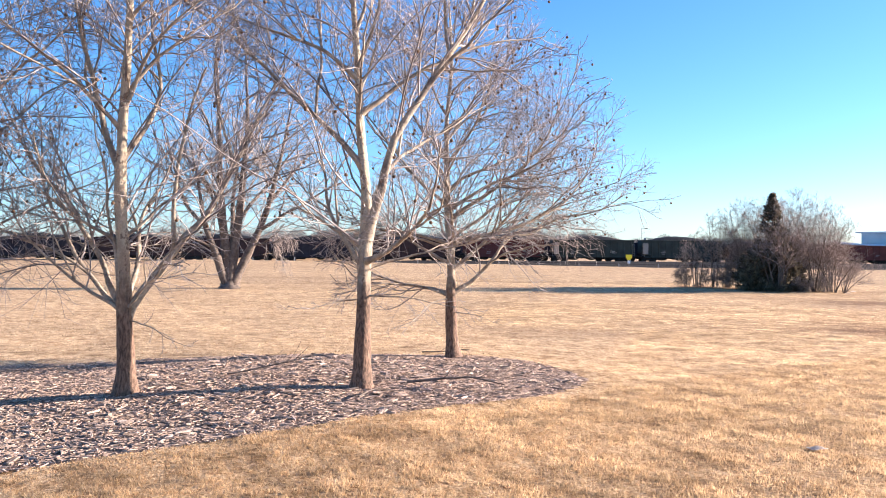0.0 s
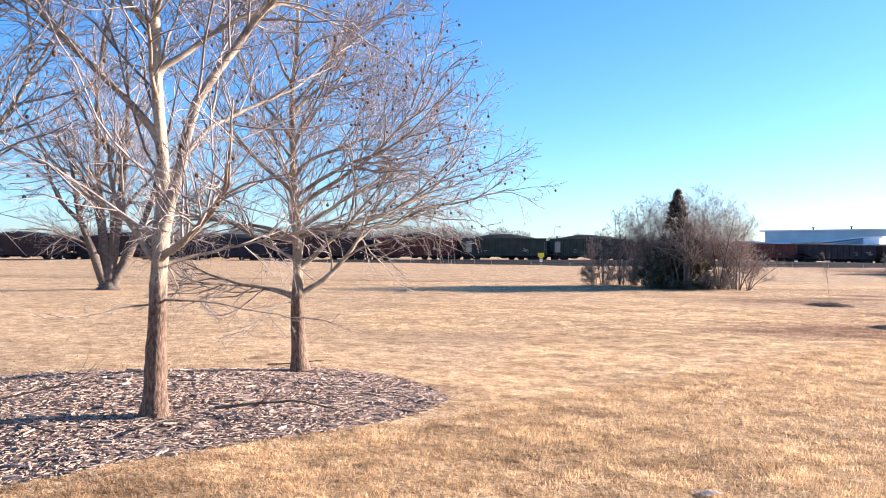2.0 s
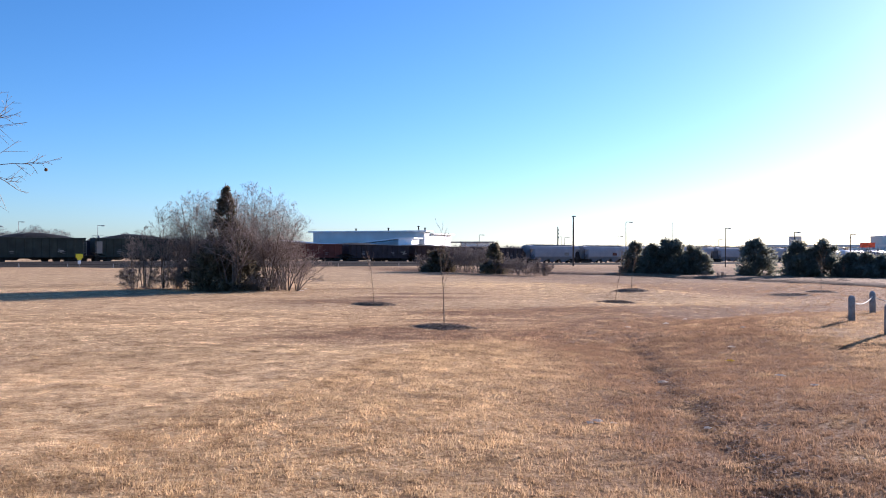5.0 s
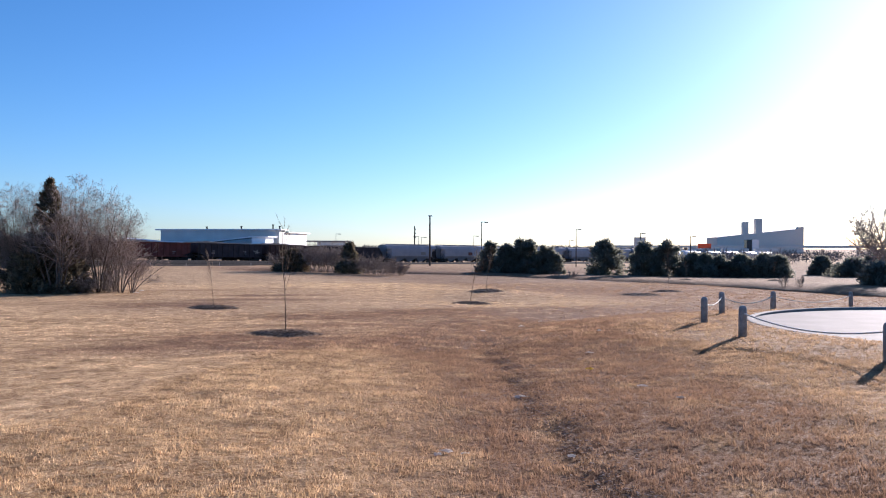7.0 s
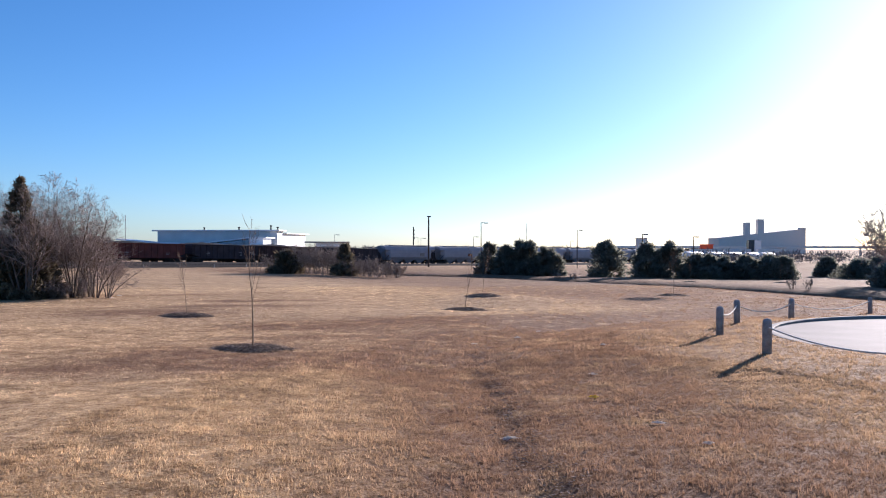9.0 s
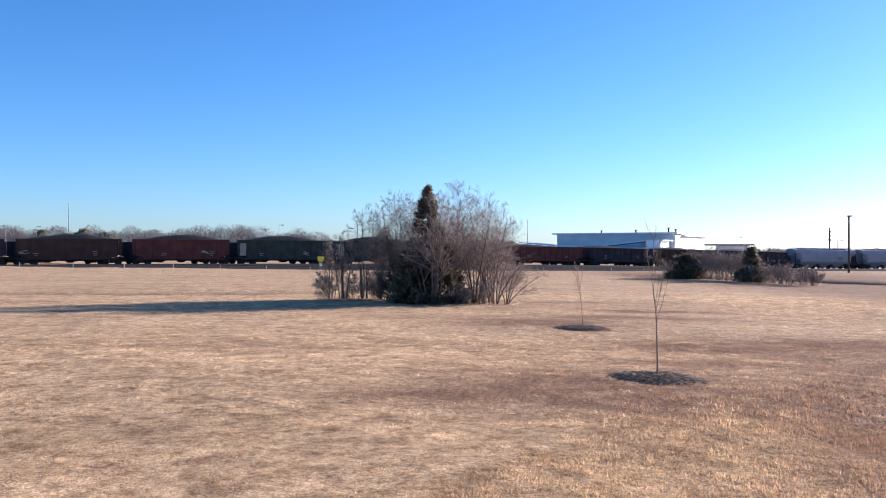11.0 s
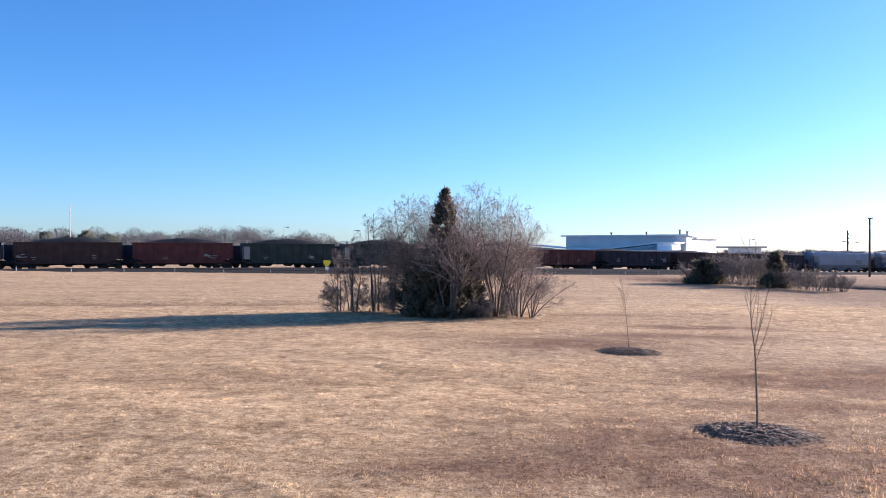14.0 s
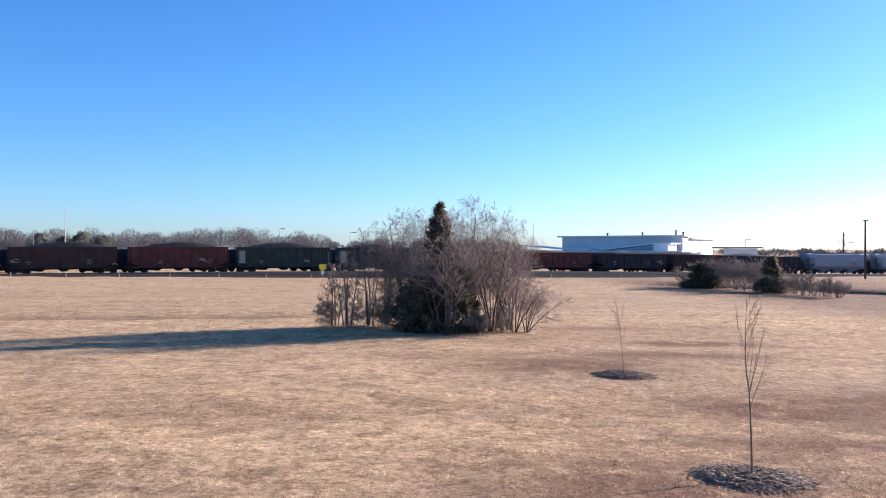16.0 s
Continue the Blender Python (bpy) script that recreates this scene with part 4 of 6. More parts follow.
def dome_shrub(name, x, y, h, w, stems, label, seed, material=M_SHRUB, group="", per=(9, 6, 4), tips=(0.010, 0.0072, 0.0055), r=0.034, foot=0.10, low=0.30, bend=0.5, u0=0.25, ang=50):
    """A leafless shrub whose twigs fill a rounded crown."""
    rng = np.random.default_rng(seed)
    e = thing(name, pose(x, y, gz(x, y) - 0.05), label, "shrub", group)
    cz, rz = h * (0.5 + low / 2), h * (0.5 - low / 2)
    axes = np.array([w / 2, w / 2, rz])

    def room(S, D):
        p, d = (S - np.array([0, 0, cz])) / axes, D / axes
        a, b, c = (d * d).sum(1), (p * d).sum(1), (p * p).sum(1) - 1
        return (-b + np.sqrt(np.maximum(b * b - a * c, 0))) / a

    tips = [0.72 * q for q in tips]
    az = rng.random(stems) * 2 * np.pi
    el = np.arcsin(0.15 + 0.85 * rng.random(stems))
    end = np.stack([np.cos(az) * np.cos(el), np.sin(az) * np.cos(el), np.sin(el)], 1) * axes * 0.80 + np.array([0, 0, cz])
    base = np.stack([np.cos(az), np.sin(az), np.zeros(stems)], 1) * (foot * w * np.sqrt(rng.random(stems)))[:, None]
    mid = base * (1 - bend * 0.4) + end * np.array([bend * 0.4, bend * 0.4, 0.5])
    t = np.linspace(0, 1, 14)[None, :, None]
    P = base[:, None] * (1 - t) ** 2 + mid[:, None] * 2 * t * (1 - t) + end[:, None] * t * t
    P[:, 1:] += np.cumsum(rng.normal(0, 0.012 * h / 4, (stems, 13, 3)), 1)
    R = (r * (0.55 + 0.75 * rng.random(stems)))[:, None] * np.linspace(1, 0.18, 14)[None]
    for k in range(stems):
        part("stem", array_mesh("stem", *tube_arrays(P[k:k + 1], R[k:k + 1], 6)), M_STEM, e)
    B, BR = bud(P, R, per[0], u0, 1.0, 0.48, ang, rng, 7, 0.09, 0.012, 0.55, tips[0], 0.25, room=room)
    C, CR = bud(B, BR, per[1], 0.15, 1.0, 0.50, ang * 0.85, rng, 4, 0.07, 0.0, 0.6, tips[1], 0.16, room=room)
    D, DR = bud(C, CR, per[2] + 2, 0.1, 1.0, 0.70, ang * 0.8, rng, 2, 0.05, 0.01, 0.7, tips[2], 0.12, room=room)
    part("crown", array_mesh("crown", *joined([(B, BR, 4), (C, CR, 3), (D, DR, 3)])), material, e)
    return e


# the thicket round the cedar
evergreen("red_cedar", 4.4, 61.6, 6.2, 4.5, "tall dark red cedar inside a bare thicket", 5, M_CEDAR_BROWN, 5600, 0.17, 1.0, 72, fat=0.09, top=0.2)
evergreen("red_cedar", 3.5, 61.0, 2.6, 2.1, "low bushy dark cedar at the thicket foot", 6, M_CEDAR, 2200, 0.22, 0.42, 24, fat=0.16)
evergreen("red_cedar", 5.0, 60.9, 2.9, 2.6, "low bronze-tinged cedar at the thicket foot", 7, M_CEDAR_BROWN, 2400, 0.22, 0.45, 26, fat=0.15)
THICKET = "thicket shrubs"
for i, (x, y, h, w, n) in enumerate([(-0.9, 63.6, 3.4, 2.1, 3), (-0.3, 63.3, 4.0, 2.0, 4), (0.9, 63.4, 5.5, 2.6, 5), (1.7, 63.9, 4.5, 2.0, 4), (2.4, 63.3, 4.6, 2.0, 4)]):
    dome_shrub("bare_shrub", x, y, h, w, n, "slim-stemmed leafless shrub with an open twiggy top", 100 + i, M_BRUSH, group=THICKET, low=0.12, foot=0.12, r=0.044, bend=0.8, per=(11, 7, 4), tips=(0.0085, 0.006, 0.0048), u0=0.35)
for i, (x, y, h, w, n) in enumerate([(3.0, 63.6, 6.6, 4.2, 15), (4.6, 64.0, 6.6, 3.8, 11), (5.9, 63.5, 6.9, 4.4, 11), (7.2, 63.0, 6.6, 4.8, 10)]):
    dome_shrub("bare_shrub", x, y, h, w, n, "dense leafless grey-brown shrub crowding round a cedar", 110 + i, group=THICKET, low=0.04, foot=0.07, per=(10, 7, 4), tips=(0.0095, 0.0068, 0.0052), bend=1.0, u0=0.15)
dome_shrub("bare_shrub", 4.6, 60.2, 6.3, 4.8, 15, "crooked leafless shrub with pale stems before the cedar", 125, group=THICKET, low=0.2, per=(8, 6, 3), r=0.046, bend=0.9)
for i, (x, y, h, w, n) in enumerate([(-0.9, 63.0, 1.9, 2.6, 6), (0.3, 62.7, 1.8, 2.6, 6), (1.3, 62.6, 2.1, 2.6, 6), (2.2, 62.4, 2.5, 2.6, 7), (7.2, 60.9, 1.4, 2.8, 5), (6.0, 60.2, 1.2, 2.0, 6)]):
    dome_shrub("bare_shrub", x, y, h, w, n, "low tangled leafless brush at the thicket foot", 140 + i, M_BRUSH, group=THICKET, low=-0.1, foot=0.10, r=0.014, per=(11, 7, 4), u0=0.05, bend=1.2, ang=62)
for i, (x, y, h, w, n) in enumerate([(6.9, 61.5, 6.2, 5.0, 9), (7.9, 62.3, 5.5, 5.2, 9), (8.1, 61.5, 3.4, 5.6, 6), (8.6, 61.3, 2.5, 5.6, 7)]):
    dome_shrub("bare_shrub", x, y, h, w, n, "spreading leafless shrub with arching low limbs", 120 + i, group=THICKET, low=0.16, foot=0.03, per=(9, 6, 4), tips=(0.0085, 0.006, 0.0046), bend=0.75, u0=0.25, r=0.04)

# ---- railway ----


def along(x):
    """Pose on the railway at x: x runs along the track."""
    s = (float(rail_z(x + 1)) - float(rail_z(x - 1))) / 2
    return pose(x, rail_line(x), float(rail_z(x)), 0, math.degrees(-math.atan(s / 1.056)), math.degrees(math.atan(0.34)))


RX = np.arange(-230, 330, 3.0)
for side in (-0.72, 0.72):
    s = Shape()
    for a, b in zip(RX[:-1], RX[1:]):
        nrm = np.array([-0.322, 0.947, 0])
        p, q = [np.array([v, rail_line(v), float(rail_z(v))]) + nrm * side for v in (a, b)]
        s.add([p + nrm * k + np.array([0, 0, z]) for k, z in ((-0.04, 0), (0.04, 0), (0.04, -0.17), (-0.04, -0.17))] + [q + nrm * k + np.array([0, 0, z]) for k, z in ((-0.04, 0), (0.04, 0), (0.04, -0.17), (-0.04, -0.17))], [(0, 1, 5, 4), (1, 2, 6, 5), (3, 0, 4, 7)])
    solid("rail", s, M_DARKSTEEL, "dark steel running rail on the ballast bed", "rail", kind="structure")
s = Shape()
sec = [(-5.4, -1.0), (-3.7, 0.26), (-2.3, 0.28), (-1.65, -0.12), (2.5, -0.12), (4.2, -1.0)]
nrm = np.array([-0.322, 0.947, 0])
for a, b in zip(RX[:-1], RX[1:]):
    ends = [[np.array([v, rail_line(v), float(rail_z(v))]) + nrm * k + np.array([0, 0, z]) for k, z in sec] for v in (a, b)]
    s.add(ends[0] + ends[1], [(k, k + 1, k + 7, k + 6) for k in range(5)])
solid("ballast_bed", s, M_BALLAST, "crushed-stone ballast bed under the track, darkened for shade", "ballast", kind="structure")


def bogie(parent, x):
    b = part("bogie", Shape().box((x, -0.98, 0.52), (1.9, 0.16, 0.26), 0.05).box((x, 0.98, 0.52), (1.9, 0.16, 0.26), 0.05).box((x, 0, 0.62), (0.4, 1.9, 0.24), 0.04), M_DARKSTEEL, parent)
    for dx in (-0.88, 0.88):
        for y in (-0.72, 0.72):
            part("wheel", Shape().lathe([(0.40, -0.07), (0.44, -0.06), (0.46, 0.02), (0.50, 0.03), (0.50, 0.06), (0.2, 0.07)], 16, (x + dx, y, 0.47), "y"), M_DARKSTEEL, b)
    return b


def coal_car(m, paint, label, L=15.0, seed=0, panel=False, marks=2, scrawl=0.0, heap=0.95, h=3.92):
    """An open-top coal car: ribbed tub with sloped end sheets, heaped load, sills, ladders and two bogies."""
    rng = random.Random(seed)
    e = thing("coal_car", m, label, "railway wagon", "coal train")
    W, z0, z1, x = 1.52, 1.05, h, L / 2
    tub = Shape()
    tub.add([(-x + 1.9, -W, z0), (x - 1.9, -W, z0), (x, -W, z0 + 0.62), (x, -W, z1), (-x, -W, z1), (-x, -W, z0 + 0.62),
             (-x + 1.9, W, z0), (x - 1.9, W, z0), (x, W, z0 + 0.62), (x, W, z1), (-x, W, z1), (-x, W, z0 + 0.62)],
            [(0, 1, 2, 3, 4, 5), (11, 10, 9, 8, 7, 6), (0, 6, 7, 1), (1, 7, 8, 2), (2, 8, 9, 3), (4, 10, 11, 5), (5, 11, 6, 0)])
    tub.box((0, -W, z1 - 0.05), (L + 0.1, 0.16, 0.16), 0.03).box((0, W, z1 - 0.05), (L + 0.1, 0.16, 0.16), 0.03)
    part("tub", tub, paint, e)
    n = 12
    for k in range(n):
        rx = -x + 0.5 + (L - 1.0) * k / (n - 1)
        lo = z0 + (0.62 * max(0, abs(rx) - (x - 1.9)) / 1.9)
        for sy in (-1, 1):
            part("rib", Shape().box((rx, sy * (W + 0.05), (lo + z1 - 0.13) / 2), (0.14, 0.13, z1 - 0.13 - lo), 0.03), paint, e)
    part("side_sill", Shape().box((0, -W + 0.02, z0 - 0.05), (L - 1.2, 0.14, 0.24), 0.03).box((0, W - 0.02, z0 - 0.05), (L - 1.2, 0.14, 0.24), 0.03), paint, e)
    part("centre_sill", Shape().box((0, 0, 0.88), (L + 1.1, 0.42, 0.34), 0.03).box((x + 0.75, 0, 0.86), (0.5, 0.26, 0.26), 0.05).box((-x - 0.75, 0, 0.86), (0.5, 0.26, 0.26), 0.05), M_DARKSTEEL, e)
    for k in (-1, 0, 1):
        hop = Shape().add([(k * 3.1 - 1.1, -1.1, z0), (k * 3.1 + 1.1, -1.1, z0), (k * 3.1 + 1.1, 1.1, z0), (k * 3.1 - 1.1, 1.1, z0), (k * 3.1 - 0.35, -0.6, 0.45), (k * 3.1 + 0.35, -0.6, 0.45), (k * 3.1 + 0.35, 0.6, 0.45), (k * 3.1 - 0.35, 0.6, 0.45)],
                [(0, 1, 5, 4), (1, 2, 6, 5), (2, 3, 7, 6), (3, 0, 4, 7), (4, 5, 6, 7)])
        part("hopper_door", hop, M_DARKSTEEL, e)
    nxh, nyh = 22, 7
    V, F = [], []
    for i in range(nxh):
        for j in range(nyh):
            u, v = i / (nxh - 1) * 2 - 1, j / (nyh - 1) * 2 - 1
            top = heap * max(0, 1 - abs(u) ** 2.6) * (1 - 0.75 * v * v) * (0.65 + 0.35 * math.cos(u * 2.0 + 0.4 * math.sin(seed))) - 0.2
            V.append((u * (x - 0.1), v * (W - 0.06), z1 + top + rng.uniform(-0.05, 0.05)))
    for i in range(nxh - 1):
        for j in range(nyh - 1):
            F.append((i * nyh + j, (i + 1) * nyh + j, (i + 1) * nyh + j + 1, i * nyh + j + 1))
    part("coal_load", soften(Shape().add(V, F).mesh("coal_load")), M_COAL, e, "heaped black coal")
    for sx in (-1, 1):
        lad = Shape()
        for q in range(6):
            lad.box((sx * (x - 0.12), -W - 0.12, 1.25 + q * 0.38), (0.42, 0.03, 0.03), 0.005)
        lad.box((sx * (x - 0.33), -W - 0.12, 2.2), (0.03, 0.03, 2.2), 0.005).box((sx * (x + 0.09), -W - 0.12, 2.2), (0.03, 0.03, 2.2), 0.005)
        part("ladder", lad, M_CARPANEL if panel else M_DARKSTEEL, e)
        part("end_platform", Shape().box((sx * (x + 0.05), 0, 1.14), (0.9, 2.7, 0.10), 0.02).box((sx * (x - 0.2), -1.3, 1.6), (0.1, 0.1, 1.0), 0.02).box((sx * (x - 0.2), 1.3, 1.6), (0.1, 0.1, 1.0), 0.02), M_DARKSTEEL, e)
        bogie(e, sx * (x - 1.35))
        part("brake_gear", Shape().box((sx * (x - 0.9), 0, 0.95), (1.5, 2.3, 0.5), 0.05).box((sx * (x - 3.0), 0.1, 0.72), (1.2, 1.9, 0.45), 0.05), M_DARKSTEEL, e)
    if panel:
        part("end_panel", Shape().box((-x + 0.55, -W - 0.14, 2.45), (0.9, 0.05, 1.9), 0.01), M_CARPANEL, e, "worn pale grey end panel")
        part("roof_rail", Shape().box((-x + 0.6, -0.6, z1 + 0.42), (1.8, 0.05, 0.05), 0.01).box((-x - 0.2, -0.6, z1 + 0.2), (0.05, 0.05, 0.5), 0.01).box((-x + 0.7, -0.6, z1 + 0.2), (0.3, 0.3, 0.45), 0.02), M_STEEL, e)
    for k in range(marks):
        mx = (-1 if k % 2 else 1) * rng.uniform(2.2, 4.8)
        bars = Shape()
        for q in range(rng.choice((2, 3))):
            bars.box((mx + rng.uniform(-0.1, 0.1), -W - 0.135, 1.55 + q * 0.26), (rng.uniform(0.4, 0.8), 0.012, 0.09), 0.002)
        part("lettering", bars, M_MARK, e, "faded white lettering bars")
    if scrawl:
        bars = Shape()
        for q in range(9):
            bars.box((scrawl + rng.uniform(-0.6, 0.6), -W - 0.135, 1.95 + rng.uniform(-0.3, 0.35)), (rng.uniform(0.15, 0.6), 0.012, rng.uniform(0.06, 0.2)), 0.002)
        part("painted_scrawl", bars, M_CARPANEL, e, "pale spray-painted scrawl")
    return e


def covered_hopper(m, label, L=15.6, h=4.35, seed=0):
    """A covered grain hopper: rounded sides, roof hatches, sloped ends, outlet bays."""
    e = thing("covered_hopper", m, label, "railway wagon", "grain train")
    x = L / 2
    side = [(1.05, 1.15), (1.5, 1.7), (1.58, 2.6), (1.55, 3.4), (1.35, 4.0), (0.8, h - 0.05), (0, h)]
    sec = side + [(-a, b) for a, b in side[-2::-1]]
    part("body", Shape().prism(sec, -x + 1.75, x - 1.75), M_HOPPER, e)
    for sx in (-1, 1):
        n = len(sec)
        hood = [(sx * (x - 1.75), a, b) for a, b in sec] + [(sx * (x - (0.25 if b > 2.9 else 0.9)), a * (1 if b > 2.9 else 0.5), max(b, 2.6)) for a, b in sec]
        part("end_slope", Shape().add(hood, [(k, (k + 1) % n, n + (k + 1) % n, n + k) for k in range(n)] + [tuple(range(n, 2 * n))]), M_HOPPER, e)
        fr = Shape()
        for sy in (-1, 1):
            fr.tube([(sx * (x - 0.3), sy * 1.4, 1.15), (sx * (x - 0.3), sy * 1.4, 3.4)], [0.06, 0.06], 6)
            fr.tube([(sx * (x - 0.35), sy * 1.3, 1.15), (sx * (x - 1.9), sy * 1.3, 2.5)], [0.06, 0.06], 6)
        fr.box((sx * (x - 0.6), 0, 1.1), (1.5, 2.8, 0.12), 0.02)
        part("end_frame", fr, M_DARKSTEEL, e)
        bogie(e, sx * (x - 1.35))
    part("centre_sill", Shape().box((0, 0, 0.95), (L + 1.0, 0.42, 0.34), 0.03), M_DARKSTEEL, e)
    for k in (-1, 0, 1):
        part("outlet_bay", Shape().add([(k * 3.6 - 1.6, -1.0, 1.16), (k * 3.6 + 1.6, -1.0, 1.16), (k * 3.6 + 1.6, 1.0, 1.16), (k * 3.6 - 1.6, 1.0, 1.16), (k * 3.6 - 0.4, -0.5, 0.4), (k * 3.6 + 0.4, -0.5, 0.4), (k * 3.6 + 0.4, 0.5, 0.4), (k * 3.6 - 0.4, 0.5, 0.4)],
                                       [(0, 1, 5, 4), (1, 2, 6, 5), (2, 3, 7, 6), (3, 0, 4, 7), (4, 5, 6, 7)]), M_HOPPER, e)
    part("roof_walk", Shape().box((0, 0, h + 0.14), (L - 1.0, 0.6, 0.05), 0.01), M_DARKSTEEL, e)
    part("hatch", Shape().box((0, 0.75, h + 0.02), (L - 4.5, 0.5, 0.12), 0.03).box((0, -0.75, h + 0.02), (L - 4.5, 0.5, 0.12), 0.03), M_HOPPER, e)
    part("lettering", Shape().box((3.6 - seed % 3, -1.585, 2.3), (1.5, 0.02, 0.7), 0.005), M_CARRED if seed % 2 else M_MARK, e, "faded painted markings")
    return e


def tank_car(m, seed=0):
    e = thing("tank_car", m, "white tank car with a dirty underframe", "railway wagon", "tank cars")
    part("tank", soften(Shape().lathe([(0.2, -6.6), (1.0, -6.4), (1.4, -6.0), (1.48, -5.5), (1.48, 5.5), (1.4, 6.0), (1.0, 6.4), (0.2, 6.6)], 20, (0, 0, 2.5), "x").mesh("tank")), M_TANK, e)
    part("dome", Shape().lathe([(0.5, 3.9), (0.5, 4.25), (0.2, 4.35)], 12), M_TANK, e)
    part("centre_sill", Shape().box((0, 0, 0.92), (14.0, 0.5, 0.34), 0.03).box((-5, 0, 1.2), (0.6, 2.2, 0.6), 0.05).box((5, 0, 1.2), (0.6, 2.2, 0.6), 0.05), M_DARKSTEEL, e)
    bogie(e, -5.0), bogie(e, 5.0)
    return e


# couplings along the track, counted in track metres from x = 0
TR = lambda s: along(s / 1.056)
CARS = [(k, M_CARBLACK if k % 3 else M_CARBROWN, "dark sooty", 0) for k in range(-14, -6)] + [(-6, M_CARBROWN, "brown", 0), (-5, M_CARBROWN, "brown", 0), (-4, M_CARBLACK, "black", 0), (-3, M_CARBROWN, "dark brown", 0), (-2, M_CARRED, "rusty red", 0), (-1, M_CARGREEN, "dark green", 1), (0, M_CARGREEN, "dark green", 1), (1, M_CARGREEN, "dark green", 1), (2, M_CARRED, "rusty red", 0), (3, M_CARBLACK, "black", 0), (4, M_CARBROWN, "brown", 0), (5, M_CARBLACK, "black", 0)]
PITCH, START = 15.6, -9.6
for i, paint, word, panel in CARS:
    coal_car(TR(START + PITCH * (i + 0.5)), paint, f"{word} ribbed coal car heaped with coal", PITCH - 1.5, i + 20, bool(panel), 2, {-3: -6.0, -2: 3.3, -1: 3.4, 1: 4.0, 3: 5.6}.get(i, 0.0), 0.95 if i < 1 else 0.35, 3.92 if i < 1 else 3.45)
# a second loaded train on the track behind
back = np.array([-0.322, 0.947, 0]) * 6.5
first = None
for k in range(-15, 17):
    m = Matrix.Translation((back[0], back[1], 0.1)) @ TR(START + 6.0 + 15.9 * k)
    if first is None:
        first = coal_car(m, M_CARBLACK, "sooty black coal car on the track behind", 14.4, 99, False, 0, 0.0, 0.6, 3.45)
    else:
        copy_thing(first, m)
HP = 17.6
for k in range(7):
    covered_hopper(TR(START + PITCH * 6 + 0.6 + HP * (k + 0.5)), "pale grey covered grain hopper on the track", HP - 1.2, 4.3, k)
for k in range(6):
    tank_car(TR(START + PITCH * 6 + 0.6 + HP * 7 + 15.4 * (k + 0.5)))

# line-side posts and the warning sign
posts = np.arange(-79.4, 60, 6.2)
s = Shape()
s.tube([(x, rail_line(x) - 10.5, gz(x, rail_line(x) - 10.5) + 0.5) for x in posts], [0.035] * len(posts), 6)
solid("boundary_cable", s, M_DARKSTEEL, "low dark cable strung along the railway boundary posts", "cable")
for k, x in enumerate(posts):
    y = rail_line(x) - 10.5
    p = solid("marker_post", Shape().box((0, 0, 0.22), (0.12, 0.12, 0.68), 0.02), M_STEEL if x < 0 else M_POST, "short weathered post along the railway boundary", "post", "boundary posts", m=pose(x, y, gz(x, y)))
sx, sy = -9.6, 146.0
e = thing("warning_sign", pose(sx, sy, gz(sx, sy)), "yellow warning sign with a small white plate", "sign")
part("post", Shape().lathe([(0.05, -0.1), (0.05, 1.6)], 8), M_STEEL, e)
part("board", Shape().box((0, -0.08, 1.75), (1.0, 0.03, 0.62), 0.005).box((0, -0.08, 1.32), (0.6, 0.03, 0.3), 0.005), M_YELLOW, e, "yellow board")
part("plate", Shape().box((0, -0.08, 0.85), (0.45, 0.03, 0.5), 0.005), M_WHITE, e, "white plate")

# ---- mulch bed, saplings, turning circle ----


def smooth_loop(pts, n):
    """A closed smooth curve through a few control points."""
    P = np.array(pts, float)
    m = len(P)
    out = []
    for i in range(m):
        a, b, c, d = P[i - 1], P[i], P[(i + 1) % m], P[(i + 2) % m]
        for t in np.linspace(0, 1, n, endpoint=False):
            out.append(0.5 * (2 * b + (c - a) * t + (2 * a - 5 * b + 4 * c - d) * t * t + (3 * b - a - 3 * c + d) * t ** 3))
    return np.array(out)


def inside(x, y, loop):
    r = np.zeros(np.shape(x), bool)
    a = loop
    b = np.roll(loop, -1, 0)
    for (x0, y0), (x1, y1) in zip(a, b):
        c = ((y0 > y) != (y1 > y)) & (x < (x1 - x0) * (y - y0) / (y1 - y0 + 1e-12) + x0)
        r ^= c
    return r


BED = smooth_loop([(-2.8, 16.3), (-3.5, 14.4), (-5.0, 12.3), (-7.2, 9.6), (-12.5, 4.5), (-19, 6.5), (-17, 12.5), (-9.7, 16.8), (-5.4, 18.6), (-3.6, 17.8)], 8)


